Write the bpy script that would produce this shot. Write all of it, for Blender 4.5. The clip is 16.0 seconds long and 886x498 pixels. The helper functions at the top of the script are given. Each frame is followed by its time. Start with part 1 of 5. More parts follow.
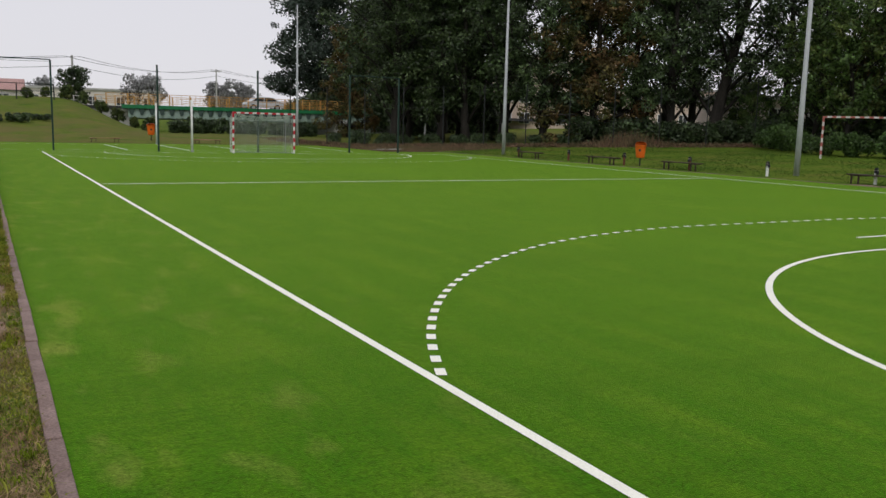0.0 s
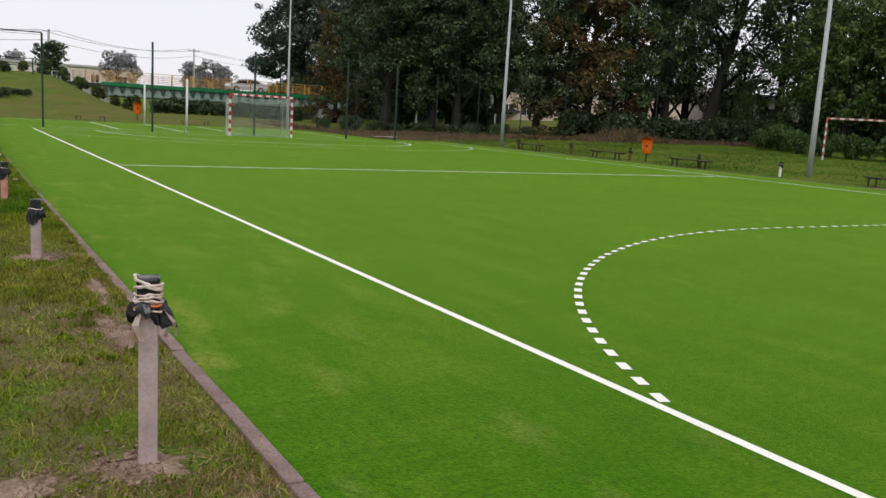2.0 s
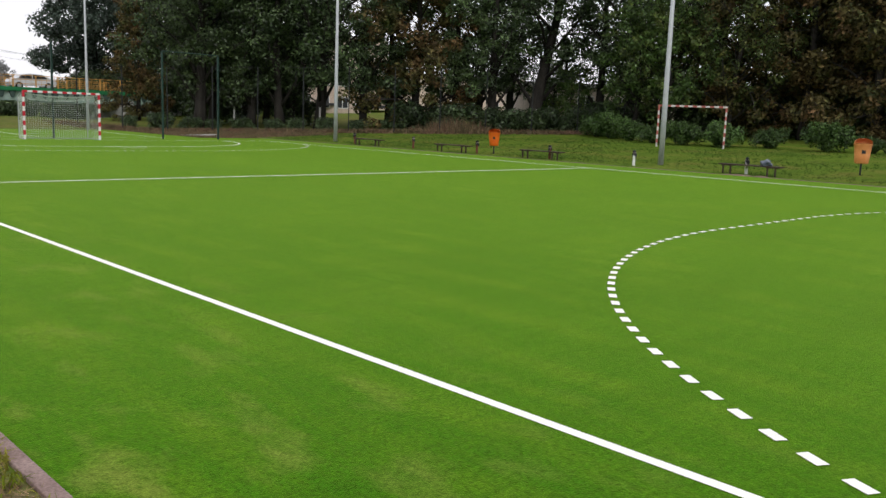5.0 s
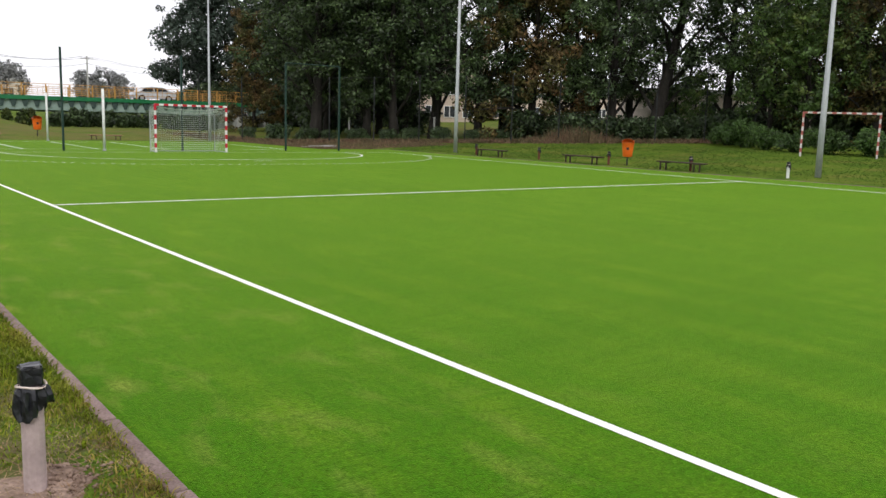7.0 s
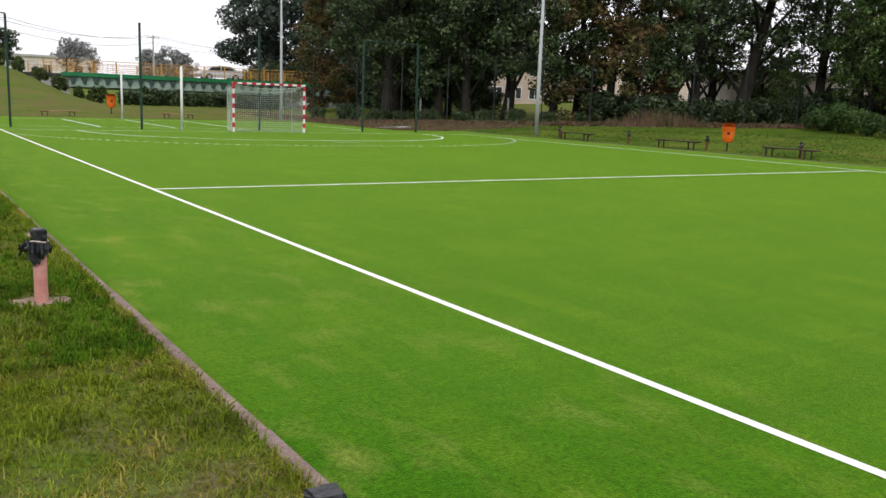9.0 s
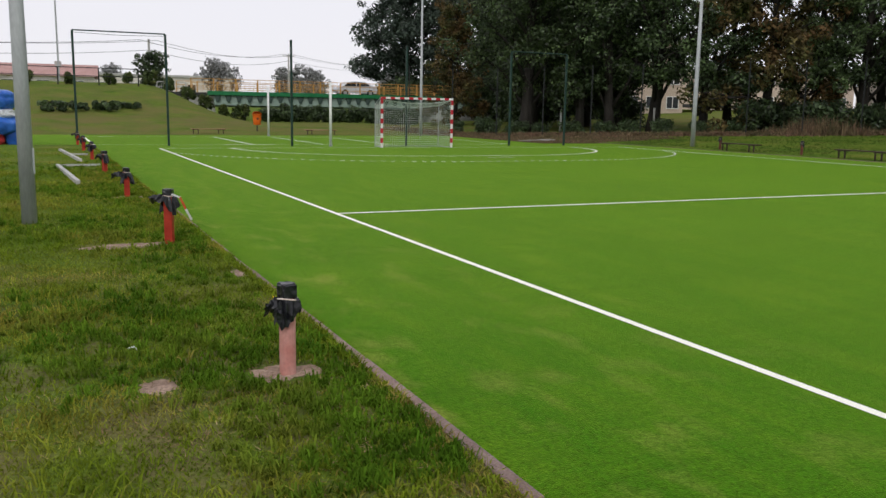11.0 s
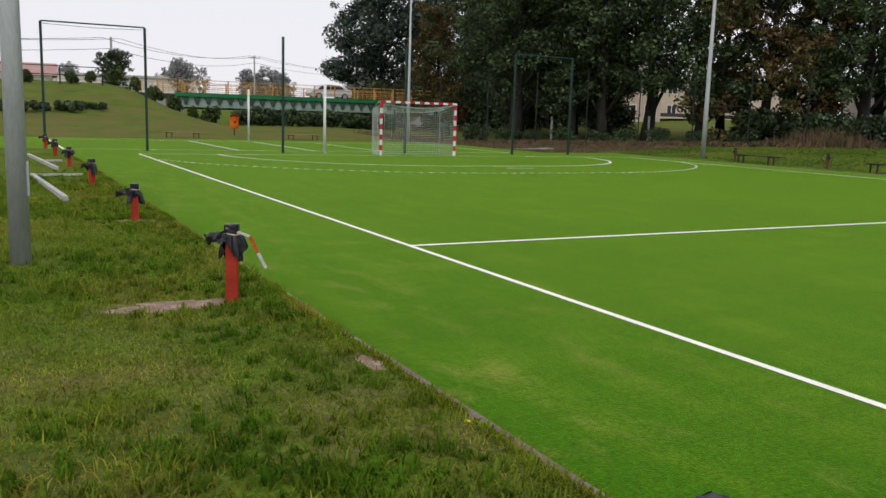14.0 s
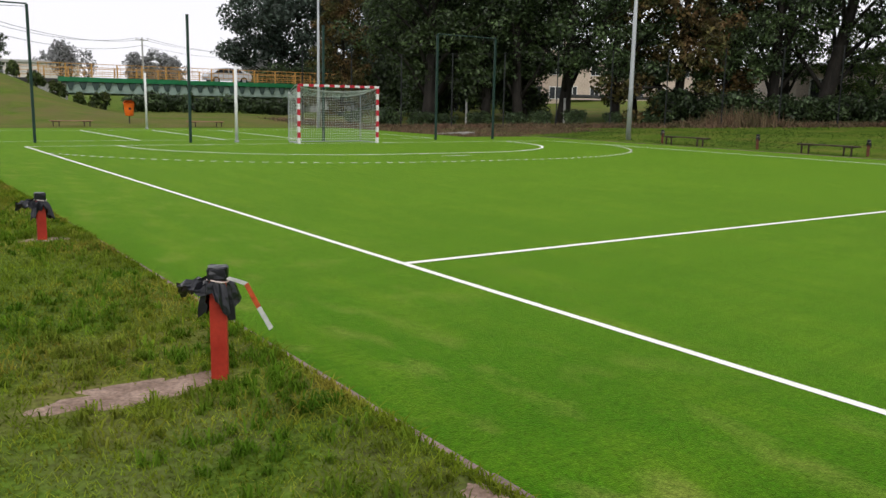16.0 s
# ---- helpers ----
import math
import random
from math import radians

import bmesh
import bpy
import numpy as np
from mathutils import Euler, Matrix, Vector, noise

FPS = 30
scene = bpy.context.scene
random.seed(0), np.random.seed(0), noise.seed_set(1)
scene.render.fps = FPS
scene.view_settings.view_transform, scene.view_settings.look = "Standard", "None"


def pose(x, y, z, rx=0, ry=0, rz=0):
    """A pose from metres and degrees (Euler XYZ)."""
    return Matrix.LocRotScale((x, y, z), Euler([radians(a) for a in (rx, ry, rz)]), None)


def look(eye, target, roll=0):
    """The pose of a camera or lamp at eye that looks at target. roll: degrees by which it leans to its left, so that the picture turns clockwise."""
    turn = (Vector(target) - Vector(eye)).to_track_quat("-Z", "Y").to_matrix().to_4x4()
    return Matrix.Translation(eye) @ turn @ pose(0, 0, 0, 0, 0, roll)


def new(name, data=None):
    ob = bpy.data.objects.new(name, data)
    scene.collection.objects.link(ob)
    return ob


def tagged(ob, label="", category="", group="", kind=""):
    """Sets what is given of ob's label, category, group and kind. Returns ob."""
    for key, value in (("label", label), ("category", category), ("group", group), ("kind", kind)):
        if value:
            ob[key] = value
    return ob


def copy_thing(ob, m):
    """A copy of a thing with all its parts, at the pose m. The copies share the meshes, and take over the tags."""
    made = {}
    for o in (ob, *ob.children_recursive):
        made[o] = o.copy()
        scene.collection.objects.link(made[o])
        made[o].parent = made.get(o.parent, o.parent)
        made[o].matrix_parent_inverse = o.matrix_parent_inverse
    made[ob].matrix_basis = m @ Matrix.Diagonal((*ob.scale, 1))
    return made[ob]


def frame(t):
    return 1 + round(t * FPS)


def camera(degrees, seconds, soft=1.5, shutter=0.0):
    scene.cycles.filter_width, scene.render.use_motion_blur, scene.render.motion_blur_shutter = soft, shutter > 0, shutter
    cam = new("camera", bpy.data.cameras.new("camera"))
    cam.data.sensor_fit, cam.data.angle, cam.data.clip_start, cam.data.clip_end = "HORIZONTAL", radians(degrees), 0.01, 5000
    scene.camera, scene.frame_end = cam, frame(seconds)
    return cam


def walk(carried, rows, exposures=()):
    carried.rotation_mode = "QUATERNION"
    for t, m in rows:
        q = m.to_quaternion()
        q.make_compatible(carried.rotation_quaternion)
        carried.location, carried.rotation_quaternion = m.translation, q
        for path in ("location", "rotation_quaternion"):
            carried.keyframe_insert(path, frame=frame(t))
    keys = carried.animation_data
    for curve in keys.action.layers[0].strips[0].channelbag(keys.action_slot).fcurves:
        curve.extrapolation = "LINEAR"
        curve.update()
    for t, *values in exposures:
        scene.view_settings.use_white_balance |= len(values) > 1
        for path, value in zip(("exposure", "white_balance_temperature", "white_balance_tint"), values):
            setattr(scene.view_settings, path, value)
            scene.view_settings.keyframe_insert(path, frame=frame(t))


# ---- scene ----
cam = camera(55.5, 16.0)
PATH = [
    (0, (-2.395, -1.3, 1.548), (-1.442, 0.435, 1.26), 1.46),
    (0.5, (-2.635, -0.99, 1.554), (-1.682, 0.754, 1.335), 2.33),
    (1, (-2.912, -0.691, 1.522), (-1.956, 1.051, 1.303), 2.48),
    (1.5, (-3.126, -0.36, 1.501), (-2.153, 1.367, 1.241), 2.63),
    (2, (-3.341, -0.032, 1.503), (-2.325, 1.662, 1.192), 3.33),
    (2.5, (-3.388, 0.459, 1.486), (-2.151, 1.988, 1.122), 3.63),
    (3, (-3.347, 0.882, 1.48), (-1.959, 2.274, 1.113), 3.68),
    (3.2, (-3.307, 1.049, 1.481), (-1.901, 2.423, 1.112), 3.78),
    (5.5, (-3.211, 3.344, 1.516), (-1.879, 4.807, 1.219), 0.95),
    (6, (-3.252, 3.766, 1.534), (-2.003, 5.299, 1.237), 1.25),
    (6.5, (-3.278, 4.225, 1.538), (-2.041, 5.77, 1.244), 1.28),
    (7, (-3.315, 4.714, 1.573), (-2.115, 6.286, 1.275), 1.61),
    (7.5, (-3.32, 5.242, 1.533), (-2.138, 6.828, 1.233), 2.05),
    (8, (-3.366, 5.585, 1.529), (-2.187, 7.17, 1.215), 1.75),
    (8.5, (-3.462, 6.001, 1.574), (-2.339, 7.62, 1.234), 1.87),
    (9, (-3.489, 6.591, 1.507), (-2.393, 8.228, 1.163), 2.1),
    (9.5, (-3.576, 7.011, 1.51), (-2.65, 8.749, 1.161), 1.0),
    (12, (-3.979, 9.333, 1.489), (-3.138, 11.121, 1.179), 1.0),
    (12.5, (-4.09, 9.74, 1.507), (-3.251, 11.531, 1.212), 1.0),
    (13, (-4.144, 10.255, 1.502), (-3.241, 12.016, 1.211), 0.6),
    (13.5, (-4.159, 10.777, 1.495), (-3.246, 12.531, 1.196), 0.9),
    (14, (-4.166, 11.455, 1.462), (-3.23, 13.195, 1.153), 1.8),
    (14.5, (-4.201, 11.956, 1.452), (-3.241, 13.68, 1.128), 1.7),
    (15, (-4.214, 12.496, 1.453), (-3.255, 14.221, 1.13), 1.7),
    (15.5, (-4.192, 13.064, 1.462), (-3.13, 14.724, 1.116), 1.8),
    (16, (-4.092, 13.568, 1.467), (-2.956, 15.179, 1.125), 1.2),
]
walk(cam, [(t, look(eye, target, roll)) for t, eye, target, roll in PATH],
     [(0, -0.15), (0.5, -0.25), (1, 0.0), (2, 0.12), (2.5, 0.45), (3.2, 0.6), (5.5, 0.26), (6, 0.34), (7, 0.45), (9, 0.45), (9.6, 0.25), (11.8, 0.08), (12.5, 0.08), (13, 0.1), (13.5, 0.26), (14, 0.08), (14.5, 0.08), (15, 0.2), (16, 0.28)])

# ---- light ----
world = bpy.data.worlds.new("overcast_sky")
scene.world = world
world.use_nodes = True
wn = world.node_tree
wn.nodes.clear()
w_out = wn.nodes.new("ShaderNodeOutputWorld")
w_bg = wn.nodes.new("ShaderNodeBackground")
w_mix = wn.nodes.new("ShaderNodeMixRGB")
w_sky = wn.nodes.new("ShaderNodeTexSky")
w_sky.sky_type, w_sky.sun_disc = "NISHITA", False
w_sky.sun_elevation, w_sky.sun_rotation = radians(48), radians(200)
w_mix.inputs[0].default_value = 0.93
w_mix.inputs[2].default_value = (8.0, 7.85, 8.35, 1)
w_bg.inputs[1].default_value = 0.105
wn.links.new(w_sky.outputs[0], w_mix.inputs[1])
wn.links.new(w_mix.outputs[0], w_bg.inputs[0])
wn.links.new(w_bg.outputs[0], w_out.inputs[0])
sun = new("sun", bpy.data.lights.new("sun", "SUN"))
sun.data.energy, sun.data.angle, sun.data.color = 0.95, radians(25), (1, 0.97, 0.92)
sun.matrix_world = look((-30, -60, 75), (0, 0, 0))


# ---- materials ----
def material(name, colours, scale=5.0, rough=0.8, bump=0.2, fine=60.0, metal=0.0, stretch=(1, 1, 1), by_object=0.0, by_island=0.0, spec=0.3, translucent=0.0, mottle=0.28):
    """A surface of two noises: broad patches between the colours, and fine grain that shades and bumps it."""
    m = bpy.data.materials.new(name)
    m.use_nodes = True
    nt = m.node_tree
    n, l = nt.nodes, nt.links
    b = n["Principled BSDF"]
    b.inputs["Roughness"].default_value, b.inputs["Metallic"].default_value = rough, metal
    b.inputs["Specular IOR Level"].default_value = spec
    tc = n.new("ShaderNodeTexCoord")
    mp = n.new("ShaderNodeMapping")
    mp.inputs["Scale"].default_value = stretch
    l.new(tc.outputs["Object"], mp.inputs[0])
    broad = n.new("ShaderNodeTexNoise")
    broad.inputs["Scale"].default_value, broad.inputs["Detail"].default_value = scale, 5
    grain = n.new("ShaderNodeTexNoise")
    grain.inputs["Scale"].default_value, grain.inputs["Detail"].default_value = fine, 3
    l.new(mp.outputs[0], broad.inputs[0])
    l.new(mp.outputs[0], grain.inputs[0])
    ramp = n.new("ShaderNodeValToRGB")
    els = ramp.color_ramp.elements
    k = len(colours)
    for i, c in enumerate(colours):
        e = els[i] if i < 2 else els.new(1.0)
        e.position = 0.3 + 0.4 * i / max(1, k - 1)
        e.color = (*c, 1)
    l.new(broad.outputs[0], ramp.inputs[0])
    last = ramp.outputs[0]
    sh = n.new("ShaderNodeMapRange")
    sh.inputs[1].default_value, sh.inputs[2].default_value = 0.3, 0.7
    sh.inputs[3].default_value, sh.inputs[4].default_value = 1 - mottle, 1 + mottle
    l.new(grain.outputs[0], sh.inputs[0])
    hs = n.new("ShaderNodeHueSaturation")
    l.new(last, hs.inputs["Color"])
    l.new(sh.outputs[0], hs.inputs["Value"])
    last = hs.outputs[0]
    for amount, node, socket in ((by_object, "ShaderNodeObjectInfo", "Random"), (by_island, "ShaderNodeNewGeometry", "Random Per Island")):
        if amount:
            src = n.new(node)
            r = n.new("ShaderNodeMapRange")
            r.inputs[3].default_value, r.inputs[4].default_value = 1 - amount, 1 + amount
            l.new(src.outputs[socket], r.inputs[0])
            h2 = n.new("ShaderNodeHueSaturation")
            l.new(last, h2.inputs["Color"])
            l.new(r.outputs[0], h2.inputs["Value"])
            last = h2.outputs[0]
    l.new(last, b.inputs["Base Color"])
    if bump:
        bp = n.new("ShaderNodeBump")
        bp.inputs["Strength"].default_value, bp.inputs["Distance"].default_value = bump, 0.02
        l.new(grain.outputs[0], bp.inputs["Height"])
        l.new(bp.outputs[0], b.inputs["Normal"])
    if translucent:
        tr = n.new("ShaderNodeBsdfTranslucent")
        mx = n.new("ShaderNodeMixShader")
        mx.inputs[0].default_value = translucent
        l.new(last, tr.inputs[0])
        l.new(b.outputs[0], mx.inputs[1])
        l.new(tr.outputs[0], mx.inputs[2])
        l.new(mx.outputs[0], n["Material Output"].inputs[0])
    return m


M_GROUND = material("meadow", [(0.062, 0.112, 0.013), (0.09, 0.142, 0.017), (0.138, 0.145, 0.03)], 0.55, 0.95, 0.8, 30, spec=0.03, mottle=0.45)


def worn_ground(m):
    """Lays trodden soil beside the first posts and a dry strip at the foot of the bank over the meadow's green."""
    n, l = m.node_tree.nodes, m.node_tree.links
    b = n["Principled BSDF"]
    col = b.inputs["Base Color"].links[0].from_socket
    tc = n.new("ShaderNodeTexCoord")
    sep = n.new("ShaderNodeSeparateXYZ")
    l.new(tc.outputs["Object"], sep.inputs[0])
    for axis, a, z, scale, lo, hi, tint in (("near", 22.0, 6.0, 2.2, 0.42, 0.58, (0.16, 0.115, 0.072)), ("bank", 53.0, 57.0, 0.5, 0.3, 0.62, (0.14, 0.12, 0.045))):
        r = n.new("ShaderNodeMapRange")
        r.inputs[1].default_value, r.inputs[2].default_value = a, z
        l.new(sep.outputs[1], r.inputs[0])
        noisy = n.new("ShaderNodeTexNoise")
        noisy.inputs["Scale"].default_value, noisy.inputs["Detail"].default_value = scale, 8
        l.new(tc.outputs["Object"], noisy.inputs[0])
        patch = n.new("ShaderNodeMapRange")
        patch.inputs[1].default_value, patch.inputs[2].default_value, patch.inputs[4].default_value = lo, hi, 0.85
        l.new(noisy.outputs[0], patch.inputs[0])
        mul = n.new("ShaderNodeMath")
        mul.operation = "MULTIPLY"
        l.new(r.outputs[0], mul.inputs[0])
        l.new(patch.outputs[0], mul.inputs[1])
        fac = mul.outputs[0]
        if axis == "bank":
            end = n.new("ShaderNodeMapRange")
            end.inputs[1].default_value, end.inputs[2].default_value = 96.0, 64.0
            l.new(sep.outputs[1], end.inputs[0])
        else:
            end = n.new("ShaderNodeMapRange")
            end.inputs[1].default_value, end.inputs[2].default_value = 2.0, -2.0
            l.new(sep.outputs[0], end.inputs[0])
        both = n.new("ShaderNodeMath")
        both.operation = "MULTIPLY"
        l.new(fac, both.inputs[0])
        l.new(end.outputs[0], both.inputs[1])
        mix = n.new("ShaderNodeMixRGB")
        l.new(both.outputs[0], mix.inputs[0])
        l.new(col, mix.inputs[1])
        mix.inputs[2].default_value = (*tint, 1)
        col = mix.outputs[0]
    l.new(col, b.inputs["Base Color"])


worn_ground(M_GROUND)
M_BLADE = material("grass_blades", [(0.1, 0.17, 0.01), (0.17, 0.225, 0.018), (0.3, 0.25, 0.045)], 0.9, 0.8, 0, 3, by_island=0.42, translucent=0.4, spec=0.02)
M_TUFT = material("lush_blades", [(0.06, 0.14, 0.009), (0.11, 0.2, 0.015), (0.22, 0.235, 0.035)], 1.1, 0.8, 0, 3, by_island=0.4, translucent=0.45, spec=0.02)
M_SWARD = material("short_blades", [(0.115, 0.19, 0.014), (0.19, 0.245, 0.024), (0.34, 0.275, 0.065)], 0.7, 0.85, 0, 3, by_island=0.5, translucent=0.4, spec=0.02)
# Darker greens than the other blades: this lawn's shaded look is in the colour.
M_BLADE_EAST = material("shade_tinted_blades", [(0.05, 0.1, 0.018), (0.075, 0.135, 0.026), (0.11, 0.14, 0.04)], 0.4, 0.8, 0, 3, by_island=0.35, translucent=0.35, spec=0.02)
M_BLADE_DRY = material("parched_blades", [(0.12, 0.185, 0.02), (0.21, 0.21, 0.036), (0.34, 0.25, 0.075)], 1.6, 0.8, 0, 3, by_island=0.45, translucent=0.25, spec=0.05)
M_LINE = material("line_white", [(0.85, 0.85, 0.75), (0.92, 0.92, 0.82)], 3, 0.9, 0.3, 90, mottle=0.08)
M_STRAW = material("dry_straw", [(0.15, 0.085, 0.045), (0.26, 0.18, 0.1), (0.3, 0.24, 0.13)], 3, 0.9, 0, 9, by_island=0.5, spec=0.05)
M_KERB = material("kerb_concrete", [(0.17, 0.115, 0.1), (0.26, 0.19, 0.17)], 4, 0.9, 0.4, 70, by_object=0.15)
M_SOIL = material("bare_soil", [(0.17, 0.11, 0.08), (0.36, 0.26, 0.2)], 6, 0.95, 0.8, 45)
M_PINK = material("faded_pink_paint", [(0.5, 0.2, 0.17), (0.58, 0.31, 0.27)], 9, 0.6, 0.15, 60, mottle=0.08)
M_PALE = material("weathered_pale_post", [(0.36, 0.28, 0.27), (0.48, 0.38, 0.36)], 8, 0.7, 0.2, 60, mottle=0.08)
M_RED = material("red_paint", [(0.3, 0.022, 0.01), (0.42, 0.04, 0.02)], 8, 0.5, 0.1, 60, mottle=0.08)
M_WHITE = material("white_paint", [(0.68, 0.68, 0.66), (0.8, 0.8, 0.78)], 6, 0.5, 0.1, 60, mottle=0.08)
M_GOALRED = material("goal_red", [(0.45, 0.014, 0.03), (0.55, 0.025, 0.045)], 6, 0.45, 0.05, 60, mottle=0.08)
M_FADEDRED = material("faded_goal_red", [(0.3, 0.07, 0.06), (0.42, 0.17, 0.14)], 5, 0.7, 0.1, 40, mottle=0.2)
M_DULLWHITE = material("dulled_white_paint", [(0.5, 0.48, 0.45), (0.66, 0.64, 0.6)], 4, 0.7, 0.1, 40, mottle=0.15)
M_BLACK = material("black_plastic", [(0.006, 0.0065, 0.009), (0.012, 0.013, 0.017)], 12, 0.3, 0.25, 25, spec=0.5)
M_TAPE = material("pale_tape", [(0.6, 0.42, 0.36), (0.75, 0.68, 0.62)], 14, 0.4, 0.1, 40, mottle=0.08)
M_TAPE_ORANGE = material("orange_tape", [(0.65, 0.12, 0.04), (0.75, 0.2, 0.07)], 14, 0.4, 0.1, 40)
M_STEEL = material("galvanised_steel", [(0.36, 0.38, 0.39), (0.46, 0.48, 0.49)], 7, 0.55, 0.1, 40, metal=0.3, stretch=(1, 1, 0.3), mottle=0.08)
M_GREENPOST = material("dark_green_steel", [(0.008, 0.03, 0.022), (0.016, 0.045, 0.034)], 6, 0.5, 0.1, 40, mottle=0.08)
M_NET = material("green_white_net", [(0.5, 0.55, 0.5), (0.7, 0.74, 0.7)], 6, 0.8, 0, 40)
M_ORANGE = material("orange_bin_plastic", [(0.75, 0.12, 0.012), (0.85, 0.18, 0.02)], 5, 0.45, 0.05, 50, mottle=0.08)
M_ORANGE_PALE = material("faded_orange_plastic", [(0.72, 0.26, 0.08), (0.8, 0.34, 0.12)], 5, 0.5, 0.05, 50, mottle=0.08)
M_DARKWOOD = material("dark_bench_wood", [(0.03, 0.02, 0.015), (0.06, 0.04, 0.028)], 5, 0.6, 0.3, 50, stretch=(1, 0.1, 1))
M_BROWNWOOD = material("brown_bench_wood", [(0.2, 0.1, 0.055), (0.3, 0.17, 0.1)], 5, 0.6, 0.3, 50, stretch=(1, 0.1, 1), mottle=0.15)
M_BARK = material("bark", [(0.014, 0.012, 0.01), (0.034, 0.03, 0.024)], 4, 0.9, 0.9, 22, stretch=(1, 1, 0.25))
M_LEAF = material("dark_leaves", [(0.024, 0.044, 0.017), (0.078, 0.12, 0.042)], 0.8, 0.45, 0, 4, by_island=0.85, by_object=0.2, translucent=0.25, spec=0.4)
M_LEAF_MID = material("mid_green_leaves", [(0.034, 0.06, 0.022), (0.1, 0.15, 0.052)], 0.8, 0.45, 0, 4, by_island=0.85, by_object=0.2, translucent=0.28, spec=0.4)
M_LEAF_BLUE = material("blue_green_leaves", [(0.026, 0.042, 0.03), (0.06, 0.085, 0.06)], 0.8, 0.5, 0, 4, by_island=0.6, by_object=0.1, translucent=0.2, spec=0.3)
M_LEAF_B = material("yellowing_leaves", [(0.036, 0.06, 0.015), (0.068, 0.1, 0.024), (0.125, 0.115, 0.03)], 0.8, 0.6, 0, 4, by_island=0.8, by_object=0.2, translucent=0.25, spec=0.3)
M_LEAF_C = material("shrub_leaves", [(0.04, 0.082, 0.02), (0.085, 0.15, 0.035)], 1.2, 0.5, 0, 4, by_island=0.7, by_object=0.25, translucent=0.25, spec=0.3)
M_LEAF_RUST = material("rusty_leaves", [(0.056, 0.074, 0.021), (0.1, 0.08, 0.028), (0.125, 0.07, 0.03)], 0.7, 0.7, 0, 4, by_island=0.75, by_object=0.15, translucent=0.2, spec=0.2)
M_LEAF_YOUNG = material("young_leaves", [(0.036, 0.07, 0.017), (0.072, 0.125, 0.03), (0.125, 0.145, 0.036)], 0.9, 0.5, 0, 4, by_island=0.75, by_object=0.2, translucent=0.3, spec=0.35)
# Leaf colour lifted to pale grey: the haze of distance is painted in.
M_LEAF_HAZE = material("haze_tinted_leaves", [(0.19, 0.2, 0.195), (0.27, 0.27, 0.265)], 0.8, 0.8, 0, 4, by_island=0.3)
M_DRY = material("dry_weeds", [(0.085, 0.075, 0.032), (0.14, 0.1, 0.055), (0.15, 0.085, 0.055)], 0.8, 0.9, 0, 4, by_island=0.4)
M_BLUE = material("blue_tarpaulin", [(0.018, 0.09, 0.4), (0.045, 0.17, 0.58)], 3, 0.35, 0.5, 14, mottle=0.08)
M_TARPWHITE = material("white_tarpaulin", [(0.6, 0.62, 0.66), (0.75, 0.76, 0.78)], 3, 0.5, 0.4, 14)
M_TARPRED = material("red_tarpaulin", [(0.3, 0.02, 0.02), (0.4, 0.035, 0.03)], 3, 0.5, 0.4, 14)
M_BRIDGEGREEN = material("bridge_green_paint", [(0.014, 0.15, 0.055), (0.024, 0.2, 0.075)], 2, 0.5, 0.1, 20, mottle=0.08)
M_BRIDGEDARK = material("bridge_underside", [(0.03, 0.06, 0.05), (0.06, 0.09, 0.08)], 2, 0.8, 0.1, 20)
M_GIRDER = material("pale_green_girder_paint", [(0.26, 0.36, 0.31), (0.33, 0.43, 0.38)], 2, 0.6, 0.1, 20, mottle=0.1)
M_CONCRETE = material("concrete", [(0.36, 0.36, 0.34), (0.48, 0.47, 0.45)], 1.5, 0.9, 0.3, 20)
M_RAIL = material("ochre_rail_paint", [(0.48, 0.25, 0.06), (0.58, 0.33, 0.1)], 3, 0.5, 0.1, 30, mottle=0.08)
M_ASPHALT = material("asphalt", [(0.045, 0.045, 0.048), (0.065, 0.065, 0.065)], 1, 0.9, 0.4, 40)
M_BEIGE = material("beige_render", [(0.5, 0.4, 0.32), (0.58, 0.48, 0.39)], 0.6, 0.9, 0.2, 12)
M_ROSEWALL = material("pinkish_render", [(0.62, 0.52, 0.47), (0.7, 0.6, 0.55)], 0.6, 0.9, 0.2, 12)
M_BROWNWALL = material("brown_boards", [(0.2, 0.11, 0.09), (0.27, 0.16, 0.13)], 1.5, 0.9, 0.2, 12)
M_PALEWALL = material("pale_render", [(0.62, 0.58, 0.52), (0.7, 0.66, 0.6)], 0.6, 0.9, 0.2, 12)
# Roof red greyed and paled, so distance haze sits in the paint colour.
M_ROOFRED = material("haze_faded_red_roof", [(0.36, 0.21, 0.19), (0.44, 0.27, 0.245)], 1, 0.8, 0.3, 10)
M_PANE = material("dark_window_glass", [(0.03, 0.035, 0.04), (0.06, 0.065, 0.07)], 2, 0.1, 0, 5, spec=0.6)
M_CARWHITE = material("silver_car_paint", [(0.55, 0.56, 0.57), (0.6, 0.61, 0.62)], 2, 0.25, 0, 5, spec=0.6, mottle=0.08)
M_CARDARK = material("dark_car_paint", [(0.03, 0.04, 0.06), (0.04, 0.05, 0.07)], 2, 0.25, 0, 5, spec=0.6, mottle=0.08)
M_SACK = material("dull_blue_grey_plastic", [(0.08, 0.1, 0.14), (0.2, 0.22, 0.26)], 9, 0.5, 0.3, 20)
M_FLOWER = material("yellow_petals", [(0.7, 0.45, 0.02), (0.8, 0.55, 0.03)], 9, 0.7, 0.1, 30)
M_RUST = material("rusty_brown_paint", [(0.1, 0.035, 0.022), (0.17, 0.06, 0.035)], 8, 0.7, 0.2, 60)
M_TYRE = material("tyre_rubber", [(0.015, 0.015, 0.015), (0.025, 0.025, 0.025)], 5, 0.8, 0.2, 30)
